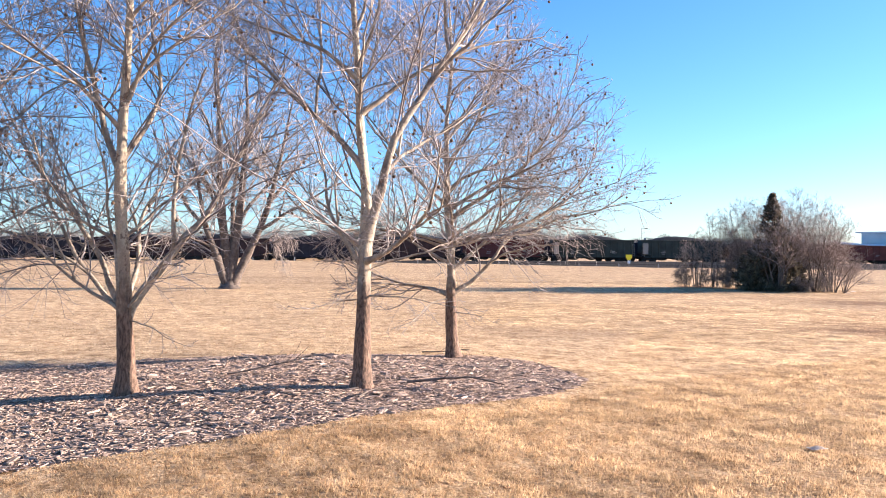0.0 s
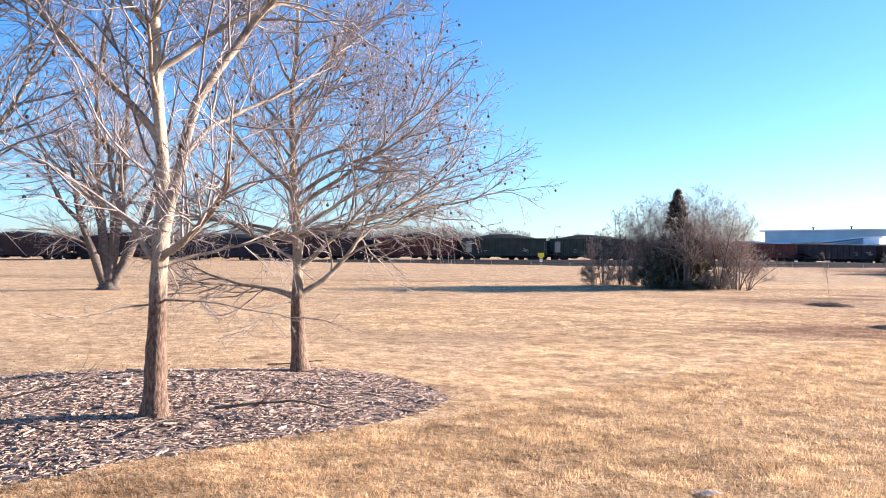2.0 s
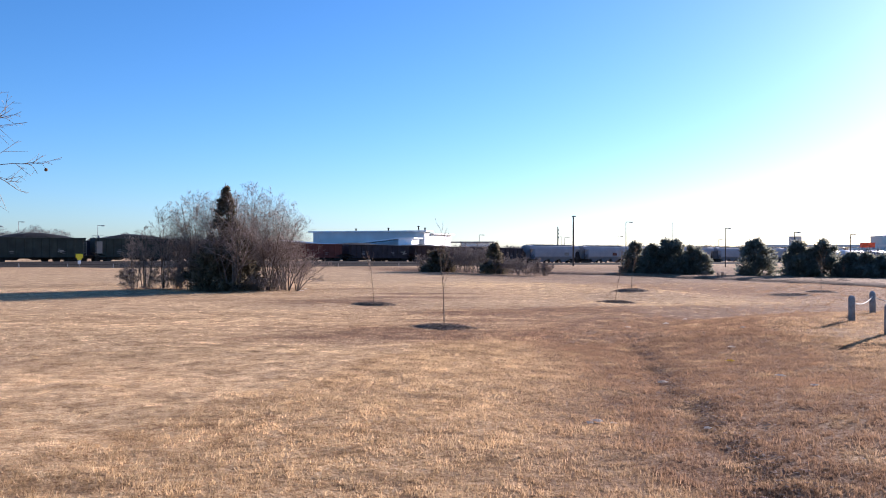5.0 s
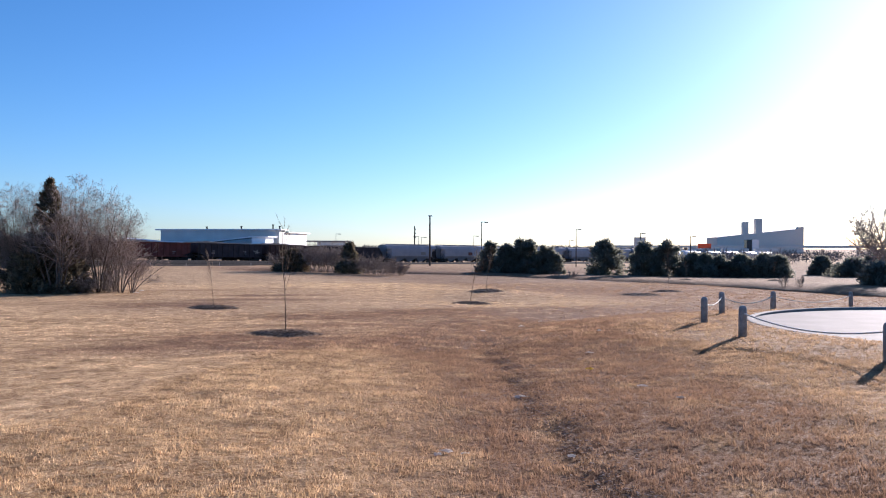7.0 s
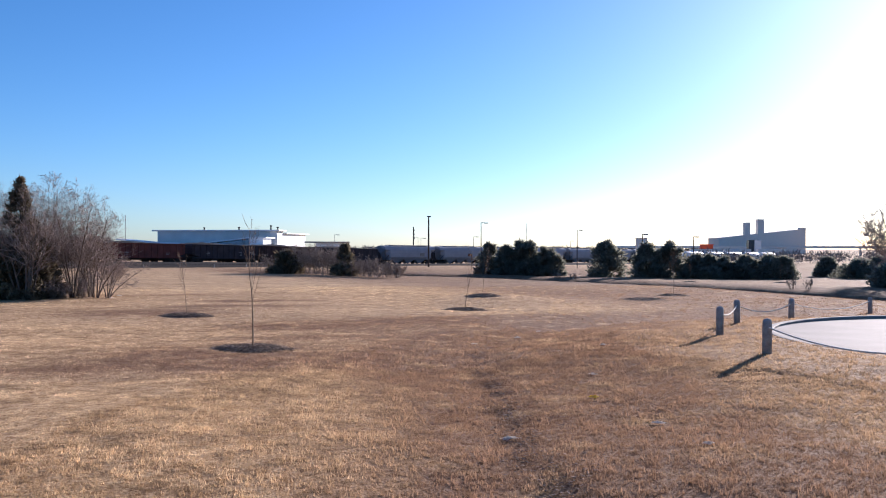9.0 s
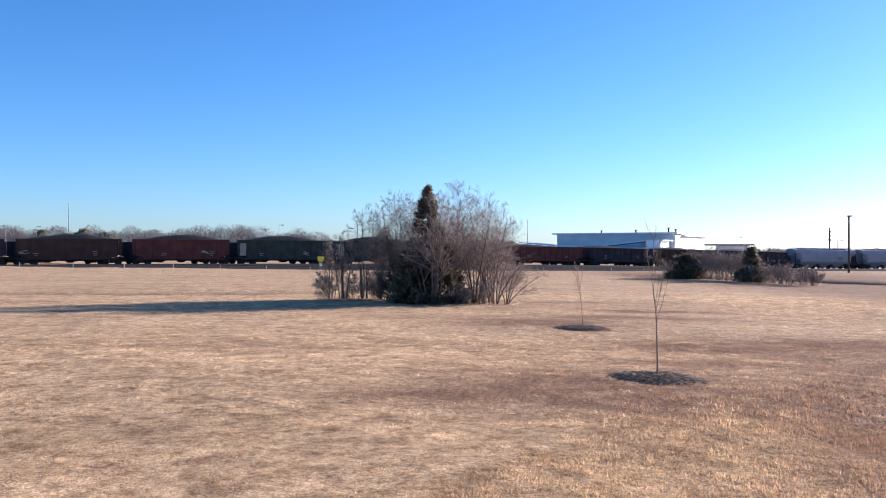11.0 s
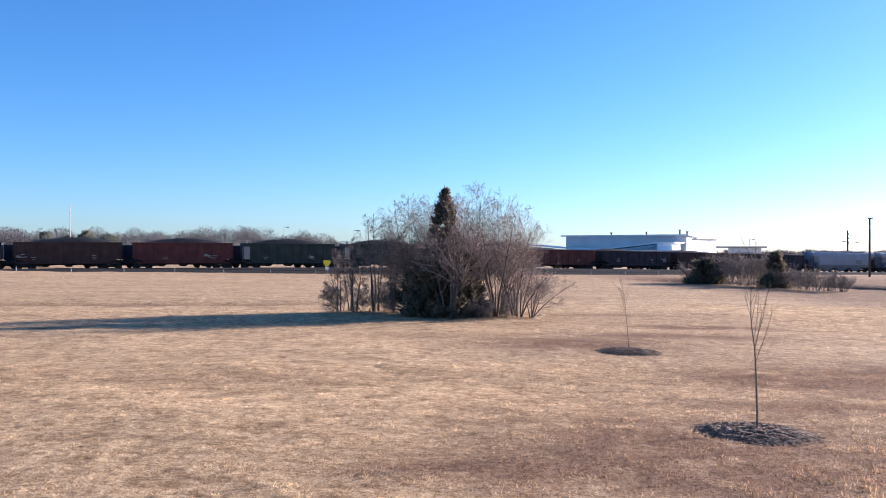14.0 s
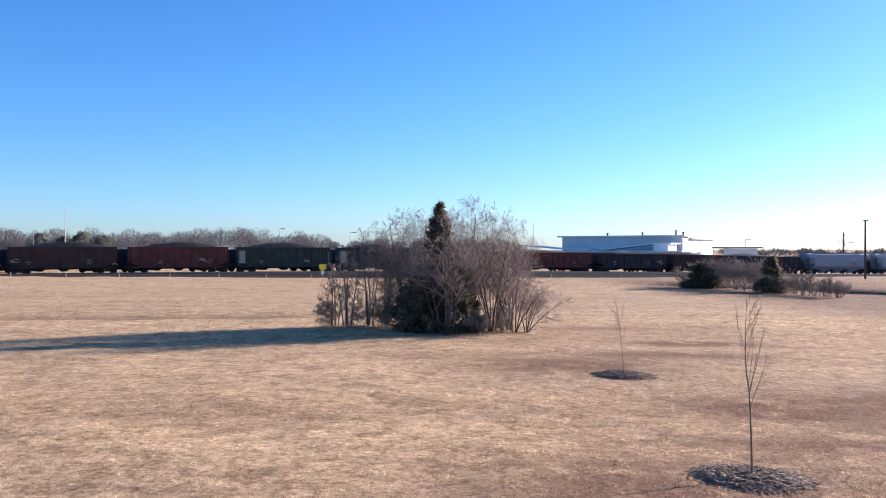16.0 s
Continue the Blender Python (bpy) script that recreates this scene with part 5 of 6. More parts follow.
def chips(n, pick, rise, seed, size=(0.05, 0.12), wide=0.022):
    """Many flat splintered chips lying at all angles."""
    rng = np.random.default_rng(seed)
    xy = pick(rng, n)
    n = len(xy)
    z = ground(xy[:, 0], xy[:, 1]) + rise(xy) + 0.012 * rng.random(n)
    L = size[0] + (size[1] - size[0]) * rng.random(n) ** 1.6
    W = wide * (0.5 + rng.random(n))
    a = rng.random(n) * 2 * np.pi
    t = rng.normal(0, 0.06, n)
    d = np.stack([np.cos(a) * np.cos(t), np.sin(a) * np.cos(t), np.sin(t)], 1)
    s = np.stack([-np.sin(a), np.cos(a), rng.normal(0, 0.08, n)], 1)
    c = np.stack([xy[:, 0], xy[:, 1], z], 1)
    up = np.array([0, 0, 0.006])
    q = [c - d * L[:, None] / 2 - s * W[:, None] / 2, c + d * L[:, None] / 2 - s * W[:, None] * 0.3, c + d * L[:, None] / 2 + s * W[:, None] * 0.3, c - d * L[:, None] / 2 + s * W[:, None] / 2]
    V = np.stack(q + [p + up for p in q], 1).reshape(-1, 3)
    o = (np.arange(n) * 8)[:, None, None]
    F = (o + np.array([(4, 5, 6, 7), (0, 1, 5, 4), (2, 3, 7, 6)])[None]).reshape(-1, 4)
    return array_mesh("loose_mulch", V, F)


def bed_rise(xy):
    d = np.min(np.hypot(xy[:, None, 0] - BED[None, :, 0], xy[:, None, 1] - BED[None, :, 1]), 1)
    return 0.035 * np.clip(d / 0.5, 0, 1) - 0.005


mx0, mx1, my0, my1 = BED[:, 0].min(), BED[:, 0].max(), BED[:, 1].min(), BED[:, 1].max()
bx, by = np.meshgrid(np.arange(mx0, mx1 + 0.15, 0.15), np.arange(my0, my1 + 0.15, 0.15), indexing="ij")
ins = inside(bx, by, BED)
xy = np.stack([bx.ravel(), by.ravel()], 1)
bz = ground(xy[:, 0], xy[:, 1]) + np.where(ins.ravel(), bed_rise(xy), -0.03)
I = np.arange(len(xy)).reshape(bx.shape)
keep = (ins[:-1, :-1] | ins[1:, :-1] | ins[1:, 1:] | ins[:-1, 1:]).ravel()
F = np.stack([I[:-1, :-1], I[1:, :-1], I[1:, 1:], I[:-1, 1:]], -1).reshape(-1, 4)[keep]
bed = solid("mulch_bed", soften(array_mesh("mulch_bed", np.stack([xy[:, 0], xy[:, 1], bz], 1), F)), M_MULCH, "raised bed of greyish wood-chip mulch under the sycamores", "mulch bed")


def in_bed(rng, n):
    p = np.stack([rng.uniform(mx0, mx1, n), rng.uniform(my0, my1, n)], 1)
    return p[inside(p[:, 0], p[:, 1], BED)]


tagged(part("loose_mulch", chips(110000, in_bed, bed_rise, 3, (0.03, 0.14), 0.022), M_CHIP, bed), "loose greyish wood chips and leaf bits", kind="stuff")


def splinter(rng, L, W):
    """One thick torn chip."""
    t = 0.010 + 0.008 * rng.random()
    top = [(-L / 2, -W * 0.4, t), (-L * 0.1, -W * 0.55, t * 1.3), (L / 2, -W * 0.12, t), (L * 0.46, W * 0.2, t), (0, W * 0.5, t * 1.2), (-L * 0.45, W * 0.45, t)]
    low = [(x * 1.02, y * 1.05, -0.006) for x, y, _ in top]
    me = Shape().add(low + top, [tuple(range(6, 12))] + [(k, (k + 1) % 6, 6 + (k + 1) % 6, 6 + k) for k in range(6)]).mesh("wood_chip")
    me.materials.append(M_BIGCHIP)
    return me


M_BIGCHIP = vary(mat("split_wood_chip", ((0.26, 0.19, 0.145), (0.50, 0.39, 0.31)), 0.9, 25, 90, 0.3), 0.45, 1.35, "object")
rng = np.random.default_rng(31)
CHIP_KINDS = [splinter(rng, 0.09 + 0.022 * k, 0.026 + 0.005 * (k % 4)) for k in range(8)]
spots_ = np.stack([rng.uniform(-9.5, -2.9, 1500), rng.uniform(9.0, 17.5, 1500)], 1)
spots_ = spots_[inside(spots_[:, 0], spots_[:, 1], BED)][:300]
lift_ = bed_rise(spots_)
for k, (x, y) in enumerate(spots_):
    ob = new("wood_chip", CHIP_KINDS[k % 8])
    ob.parent = bed
    ob.matrix_basis = pose(x, y, gz(x, y) + lift_[k] + 0.016, rng.normal(0, 7), rng.normal(0, 7), rng.uniform(0, 360))


def sapling(x, y, h, seed, label, ring=0.95, many=True):
    """A young tree with slim ascending branches, in a ring of dark mulch."""
    rng = np.random.default_rng(seed)
    z = gz(x, y)
    e = thing("sapling", pose(x, y, z), label, "tree", "young trees")
    P = march(np.array([[0, 0, 0.0]]), np.array([[0.05, 0.0, 1.0]]), np.array([h * 0.93]), 18, 0.034, 0.010, rng)
    R = 0.020 * np.linspace(1, 0.12, 18)[None] * (h / 3.2)
    part("trunk", array_mesh("trunk", *tube_arrays(P, R, 8)), M_SAPLING, e)
    B, BR = bud(P, R, 13, 0.38, 0.97, 0.42, 27, rng, 9, 0.06, 0.055, 0.5, 0.0042, 0.25)
    C, CR = bud(B, BR, 6, 0.2, 1.0, 0.36, 22, rng, 5, 0.04, 0.05, 0.6, 0.003, 0.1)
    part("crown", array_mesh("crown", *joined([(B, BR, 5), (C, CR, 3)])), M_SAPLING, e, "slim bare upswept branches")
    mulch_ring(x, y, ring, seed)
    return e


def mulch_ring(x, y, ring, seed, label="ring of dark mulch on the lawn"):
    rng = np.random.default_rng(seed + 500)
    V, F, n, rings = [(0, 0, 0.07)], [], 26, 5
    wob = 1 + 0.09 * rng.normal(0, 1, n)
    for k in range(1, rings + 1):
        for j in range(n):
            a = 2 * math.pi * j / n
            r = ring * k / rings * wob[j]
            V.append((r * math.cos(a) * 1.08, r * math.sin(a), (0.085 + 0.03 * rng.normal()) * (1 - (k / rings) ** 3) - 0.015 + gz(x + r * math.cos(a) * 1.08, y + r * math.sin(a)) - gz(x, y)))
    for j in range(n):
        F.append((0, 1 + j, 1 + (j + 1) % n, 0)[:3])
    for k in range(rings - 1):
        for j in range(n):
            F.append((1 + k * n + j, 1 + (k + 1) * n + j, 1 + (k + 1) * n + (j + 1) % n, 1 + k * n + (j + 1) % n))
    ob = solid("mulch_ring", Shape().add(V, F), M_MULCH, label, "mulch", "mulch rings", m=pose(x, y, gz(x, y)))

    def pick(g, m):
        a, r = g.random(m) * 2 * np.pi, ring * 1.03 * np.sqrt(g.random(m)) * (1 + 0.07 * g.normal(0, 1, m))
        return np.stack([x + r * np.cos(a) * 1.08, y + r * np.sin(a)], 1)

    def rise(p):
        return 0.10 * np.clip(1 - ((((p[:, 0] - x) / 1.08) ** 2 + (p[:, 1] - y) ** 2) / ring ** 2) ** 1.5, 0, 1) * (0.75 + 0.5 * np.sin(p[:, 0] * 9 + 2 * np.sin(p[:, 1] * 7)) ** 2)

    me = chips(int((3200 if y < 50 else 1000) * ring), pick, rise, seed, (0.03, 0.11), 0.026)
    c = part("loose_mulch", me, M_DARKCHIP, ob, m=Matrix.Translation((-x, -y, -gz(x, y))))
    tagged(c, "dark mulch chips", kind="stuff")
    return ob


sapling(8.80, 33.75, 3.45, 1, "tall slender leafless sapling in a dark mulch ring", 0.94)
sapling(9.75, 46.6, 2.45, 2, "slender leafless sapling in a dark mulch ring", 0.92)
sapling(23.6, 48.6, 3.0, 3, "slender leafless sapling in a dark mulch ring", 1.0)
sapling(28.2, 54.6, 2.9, 4, "slender leafless sapling in a dark mulch ring", 1.0)
sapling(45.0, 57.0, 3.2, 5, "thin distant leafless sapling in a mulch ring", 1.1)
for k, (x, y) in enumerate([(98.9, 104.9), (84.7, 82.0), (106.4, 118.3), (76.5, 88.0)]):
    sapling(x, y, 2.3, 20 + k, "thin young tree on the far lawn beyond the channel", 0.7)
mulch_ring(38.5, 52.5, 1.2, 77, "bare ring of dark mulch on the lawn")

s = Shape()
n = 64
V = [(CX, CY, CZ)] + [(CX + CR * math.cos(2 * math.pi * k / n), CY + CR * math.sin(2 * math.pi * k / n), CZ) for k in range(n)]
s.add(V, [(0, 1 + k, 1 + (k + 1) % n) for k in range(n)])
solid("turning_circle", s, M_CONCRETE, "pale concrete turning circle", "pavement", kind="structure")
s = Shape()
# the kerb stands highest on the far side and sinks to the slab where the lawn meets it
for k in range(n):
    a0, a1 = 2 * math.pi * k / n, 2 * math.pi * (k + 1) / n
    ring = []
    for a in (a0, a1):
        hk = 0.012 + 0.09 * (0.5 + 0.5 * math.cos(a - 0.9)) ** 0.8
        ring += [(CX + r * math.cos(a), CY + r * math.sin(a), CZ + z) for r, z in ((CR - 0.02, -0.25), (CR - 0.02, hk * 0.75), (CR + 0.02, hk), (CR + 0.16, hk), (CR + 0.20, hk * 0.85), (CR + 0.20, -0.3))]
    s.add(ring, [(q, q + 6, q + 7, q + 1) for q in range(5)])
solid("kerb", s, M_KERB, "rounded concrete kerb round the turning circle", "kerb", kind="structure")
BOLL = [(x, y, gz(x, y)) for x, y in ((18.2, 25.2), (20.85, 29.2), (24.5, 32.0), (28.45, 33.15), (40.0, 38.3), (17.0, 20.3), (21.2, 16.6), (25.4, 14.4))]


def bollard(x, y, z, k):
    e = thing("bollard", pose(x, y, z, 0.8 * math.sin(k * 3), 0.8 * math.cos(k * 5), 17 * k), "weathered grey timber bollard with a rounded top", "bollard", "bollards round the circle")
    part("post", soften(Shape().lathe([(0.105, -0.1), (0.105, 0.66), (0.10, 0.74), (0.075, 0.79), (0.02, 0.81)], 14).mesh("post")), M_POST, e)
    return e


for k, b in enumerate(BOLL):
    bollard(*b, k)


def rope(a, b, sag, r=0.019, h=0.62):
    t = np.linspace(0, 1, 15)
    p = np.stack([a[0] + (b[0] - a[0]) * t, a[1] + (b[1] - a[1]) * t, a[2] + h + (b[2] - a[2]) * t - sag * 4 * t * (1 - t)], 1)
    solid("rope", Shape().tube(p, [r] * 15, 6), M_ROPE, "sagging pale rope strung between timber bollards", "rope", "bollard ropes")


for i, j, sag in ((1, 2, 0.17), (2, 3, 0.26), (3, 4, 0.3), (0, 5, 0.22), (5, 6, 0.2), (6, 7, 0.2)):
    rope(BOLL[i], BOLL[j], sag)

# ---- far side: bushes, evergreens, poles, buildings ----
for i, (x, y, h, w) in enumerate([(69.6, 122.4, 4.5, 3.6), (70.6, 119.3, 4.1, 3.8), (72.2, 118.0, 4.7, 4.4), (73.6, 117.4, 4.9, 4.4), (74.6, 115.6, 3.9, 3.4), (76.2, 115.9, 3.7, 3.4)]):
    evergreen("red_cedar", x, y, h, w, "dense dark cedar in a row beyond the channel", 300 + i, M_PINE_HAZED, 2200, 0.40, 0.55, 26, "far cedars", fat=0.16, top=0.3)
for i, (x, y, h, w) in enumerate([(82.8, 111.5, 4.9, 5.2), (86.3, 106.8, 4.6, 4.6), (89.6, 105.6, 4.9, 5.2), (92.2, 103.4, 3.2, 3.4), (94.7, 103.2, 3.1, 3.6), (97.4, 102.9, 2.9, 3.8), (99.2, 100.6, 3.0, 4.0), (101.7, 98.6, 3.1, 4.0), (104.0, 98.0, 2.9, 3.6), (130.9, 111.7, 3.0, 4.0), (127, 102.5, 2.8, 6), (132, 102.5, 3.2, 6), (81.4, 66.0, 2.0, 3.2)]):
    evergreen("pine_tree", x, y, h, w, "round dark pine on the far lawn", 330 + i, M_PINE_HAZED, 2000, 0.46, 0.5, 24, "far pines", fat=0.19, top=0.3)
for i, (x, y, h) in enumerate([(39.0, 129.2, 2.6), (41.2, 127.1, 3.4), (41.7, 125.1, 3.6), (42.2, 123.0, 3.7), (42.5, 121.0, 3.6), (42.8, 119.0, 3.6), (43.5, 117.9, 3.2), (44.4, 113.9, 2.3), (45.0, 111.9, 1.9), (45.2, 109.2, 2.4), (45.4, 106.8, 1.9), (45.8, 104.6, 1.5)]):
    shrub("bare_shrub", x, y, h, 3.6, 16, "leafless brown brush along the channel", 400 + i, M_BRUSH, lean=0.55, per=(9, 7), tips=(0.014, 0.011, 0.009), group="channel brush", r=0.03, fine=2, ang=42)
for i, (x, y) in enumerate([(71.5, 69.3), (71.6, 67.4), (69.3, 104.8), (70.0, 102.1)]):
    shrub("reed_clump", x, y, 0.95, 1.3, 14, "dry upright reeds on the channel bank", 440 + i, M_BRUSH, lean=0.3, per=(4, 3), tips=(0.012, 0.01, 0.009), group="channel reeds", r=0.014, fine=1)
evergreen("red_cedar", 39.4, 125.6, 2.9, 4.4, "low bronze cedar in the channel brush", 420, M_CEDAR_BROWN, 1700, 0.42, 0.42, 22)
evergreen("red_cedar", 43.7, 114.9, 4.0, 2.8, "small dark cedar in the channel brush", 421, M_CEDAR, 1500, 0.40, 0.7, 20)


def pole(x, y, h, r, label, material=M_POLEWOOD, arm=0, cross=False, group="poles"):
    e = thing("utility_pole" if cross else "lamp_post", pose(x, y, gz(x, y) - 0.2), label, "pole", group)
    part("mast", Shape().lathe([(r, 0), (r * 0.9, h * 0.5), (r * 0.7, h)], 8), material, e)
    if arm:
        part("lamp_arm", Shape().box((arm / 2, 0, h - 0.05), (abs(arm), 0.12, 0.12), 0.02), material, e)
        part("lamp_head", Shape().box((arm, 0, h - 0.1), (0.8, 0.4, 0.22), 0.06), M_STEEL, e)
    if cross:
        for q in range(3):
            part("insulator", Shape().lathe([(0.10, 0), (0.16, 0.1), (0.08, 0.3)], 8, (0.22, 0, h - 0.9 - q * 0.9)), M_STEEL, e)
    return e


pole(81.4, 165.2, 10.4, 0.2, "dark timber pole with a flood lamp on top", arm=0.12)
pole(90.7, 191, 9.6, 0.17, "dark timber utility pole with stacked insulators", cross=True)
pole(-75, 219.7, 12.6, 0.11, "tall slim grey post beyond the train", M_STEEL)
for x, y, z, a in [(-35.9, 251.4, 7.8, 0.9), (-30.4, 246.1, 8.9, 1.0), (-11.5, 235.0, 7.8, 1.2), (31.6, 217.7, 9.5, 0), (99.5, 264.2, 6.3, 1.2), (122.7, 252.9, 5.6, -1.4), (126.1, 257.7, 5.4, 1.4), (-96.9, 254.6, 8.5, 1.0), (100.5, 177.0, 7.9, 1.3), (123.0, 219.1, 5.4, 1.2), (169.0, 262.1, 10.8, 0), (134.3, 212.8, 4.6, 1.0), (152.3, 214.2, 4.4, 1.0), (117.6, 164.8, 6.3, 1.0), (211.5, 238.6, 13.1, 0), (125.3, 137.7, 4.6, 0.9), (109.9, 134.8, 4.9, 0.9)]:
    pole(x, y, z - gz(x, y) + 0.2, 0.075 if y > 200 else 0.11, "slim lamp post beyond the railway", M_POLEWOOD if y < 180 else M_STEEL, a)


def station():
    """The pale depot behind the trains: a flat-roofed hall turned to the track, with low canopies before it."""
    e = thing("depot_building", pose(79.9, 259.9, 0, 0, 0, -36.87), "long pale flat-roofed depot behind the trains", "building")

    def slab(x0, x1, y0, y1, za, zb, t):
        v = [(x0, y0, za), (x1, y0, zb), (x1, y1, zb), (x0, y1, za)]
        return Shape().add(v + [(x, y, z + t) for x, y, z in v], [(3, 2, 1, 0), (4, 5, 6, 7), (0, 1, 5, 4), (1, 2, 6, 5), (2, 3, 7, 6), (3, 0, 4, 7)])

    part("wall", slab(-37.5, 0, 0, 5, -2.5, -2.5, 9.6), M_SHADEWALL, e)
    part("end_wall", slab(-30, -0.05, 5, 27, -2.5, -2.5, 8.9), M_WHITE, e)
    part("roof", slab(-38.8, 0.9, -1.0, 6, 7.1, 7.1, 0.4), M_ROOF, e)
    part("end_roof", slab(-30, 0.9, 6, 28.2, 6.4, 6.4, 0.35), M_ROOF, e)
    part("low_wing", slab(-46, 3, -13, -1, -2.5, -2.5, 5.2), M_SHADEWALL, e)
    part("low_roof", slab(-48, 5, -15, -0.5, 2.75, 2.75, 0.32), M_ROOF, e)
    part("canopy", slab(-46, -35, -9, -2, 4.5, 3.5, 0.3), M_ROOF, e)
    part("canopy", slab(-35, -25, -9, -2, 3.5, 3.2, 0.3), M_ROOF, e)
    part("canopy", slab(-21, -5, -9, -2, 3.2, 4.9, 0.3), M_ROOF, e)
    part("canopy_wall", slab(-5.2, -1, -8.8, -2.2, 2.9, 2.9, 2.0), M_WHITE, e)
    part("canopy_roof", slab(-6, 0, -9.4, -1.6, 4.9, 4.9, 0.35), M_ROOF, e)
    for x, h in ((-24, 0.6), (-13, 0.7), (-3.0, 1.2), (-0.9, 0.7)):
        part("vent", Shape().lathe([(0.22, 7.4), (0.22, 7.5 + h), (0.38, 7.5 + h), (0.38, 7.7 + h)], 8, (x, 3, 0)), M_DARKSTEEL, e)
    return e


station()
e = thing("depot_annex", pose(99.5, 268, 0, 0, 0, -20), "low white annex with a brown flat roof", "building")
part("wall", Shape().box((0, 0, 0.6), (9, 8, 6.2), 0.05), M_WHITE, e)
part("roof", Shape().box((-1, 0, 3.95), (14, 10, 0.4), 0.05), M_POST, e)


def elevator():
    """A far grain elevator: a long sloping-topped house and two head towers."""
    e = thing("grain_elevator", pose(0, 0, 0), "distant grey concrete grain elevator with two towers", "building")
    a, b = np.array([526.0, 522.0]), np.array([586.5, 488.5])
    u = (b - a) / np.linalg.norm(b - a)
    w = np.array([-u[1], u[0]])
    L = np.linalg.norm(b - a)

    def block(s0, s1, d0, d1, z0, za, zb):
        q = [a + u * s + w * d for s, d in ((s0, d0), (s1, d0), (s1, d1), (s0, d1))]
        return Shape().add([(*p, z0) for p in q] + [(*q[0], za), (*q[1], zb), (*q[2], zb), (*q[3], za)], [(0, 1, 5, 4), (1, 2, 6, 5), (2, 3, 7, 6), (3, 0, 4, 7), (4, 5, 6, 7)])

    part("silo_house", block(0, L, 0, 30, -5, 10.6, 18), M_ELEV, e)
    part("parapet", block(L * 0.93, L, -0.5, 4, 17, 19, 19), M_ELEV, e)
    part("head_tower", block(L * 0.30, L * 0.36, -0.4, 5, 8, 23, 23), M_ELEV, e)
    part("head_tower", block(L * 0.445, L * 0.52, -0.4, 5, 8, 25.6, 25.6), M_ELEV, e)
    return e


elevator()
# the far site office is one box, built as a dark and a white half
for x, y, wd, dp, top, m, name, lab in ((296.4, 305.7, 5.4, 3, 3.9, M_ORANGE, "orange_trailer", "orange-red trailer far beyond the pines"), (329.5, 310.3, 2.4, 4, 6.0, M_GLASS, "site_office_dark_half", "dark left half of the small far site building"), (332.2, 308.9, 3.2, 4, 6.0, M_WHITE, "site_office", "small white far site building"), (240.0, 285.0, 4.0, 4, 6.2, M_ELEV, "far_silo", "small pale silo on the skyline")):
    s = Shape().box((0, 0, (top - 4) / 2), (wd, dp, top + 4), 0.1).box((0, 0, top + 0.1), (wd + 0.4, dp + 0.4, 0.2), 0.05)
    solid(name, s, m, lab, "building", m=pose(x, y, 0, 0, 0, -30))
for k in range(4):
    x, y = 262 + k * 13.2, 292 - k * 6.0
    e = thing("box_trailer", pose(x, y, -2.0, 0, 0, -24), "white box trailer parked far beyond the pines", "trailer", "parked trailers")
    part("box", Shape().box((0, 0, 2.6), (11.5, 2.5, 2.7), 0.06), M_TANK, e)
    part("underframe", Shape().box((0, 0, 1.0), (10.5, 1.2, 0.4), 0.04), M_DARKSTEEL, e)
    for wx in (-4.2, -3.0, 3.8):
        part("wheel", Shape().lathe([(0.3, -1.2), (0.5, -1.15), (0.5, 1.15), (0.3, 1.2)], 14, (wx, 0, 0.5), "y"), M_DARKSTEEL, e)
s = Shape().box((0, 0, 0), (420, 12, 1.6), 0.1)
for k in range(9):
    s.box((-190 + k * 47, 0, -4), (1.2, 9, 7), 0.1)
solid("overpass", s, M_ELEV, "long low concrete overpass on the skyline", "bridge", kind="structure", m=pose(520, 330, 3.0, 0, 0, -55))

# far woods along the skyline
rng = np.random.default_rng(9)


def woods(name, n, x0, x1, y0, y1, h0, h1, size, seed, label):
    """Leafless woods far off: masses of twig sprays in many crowns."""
    rng = np.random.default_rng(seed)
    Vs, Fs, o = [], [], 0
    for k in range(n):
        x, y = rng.uniform(x0, x1), rng.uniform(y0, y1)
        h, w = rng.uniform(h0, h1), rng.uniform(8, 13)
        m = 1400 if size < 0.5 else 160
        p = rng.normal(0, 1, (m, 3))
        p /= np.linalg.norm(p, axis=1, keepdims=True)
        p *= rng.random((m, 1)) ** 0.4
        c = p * np.array([w / 2, w / 2, h * 0.44]) + np.array([x, y, gz(x, y) + h * 0.55])
        v, f = sprays(c, p + np.array([0, 0, 0.5]), size * 2.1, rng, 2, 0.075)
        v2, f2 = tube_arrays(np.array([[(x, y, gz(x, y) - 0.5), (x, y, gz(x, y) + h * 0.7)]]), np.array([[0.16, 0.05]]), 4)
        Vs += [v, v2]
        Fs += [f + o, f2 + o + len(v)]
        o += len(v) + len(v2)
    solid(name, array_mesh(name, np.concatenate(Vs), np.concatenate(Fs)), M_TREELINE, label, "woods", kind="stuff")


woods("far_woods", 120, -330, -30, 330, 420, 7, 12, 0.27, 1, "leafless brown woods beyond the railway")
woods("far_woods", 40, -90, 60, 420, 560, 7, 10, 0.34, 2, "leafless brown woods beyond the railway")
woods("far_woods", 90, 150, 620, 560, 760, 4, 6, 0.9, 3, "low leafless woods on the skyline")
woods("far_woods", 50, 190, 330, 120, 230, 2.6, 4.2, 0.5, 4, "low leafless brush beyond the far lawn")
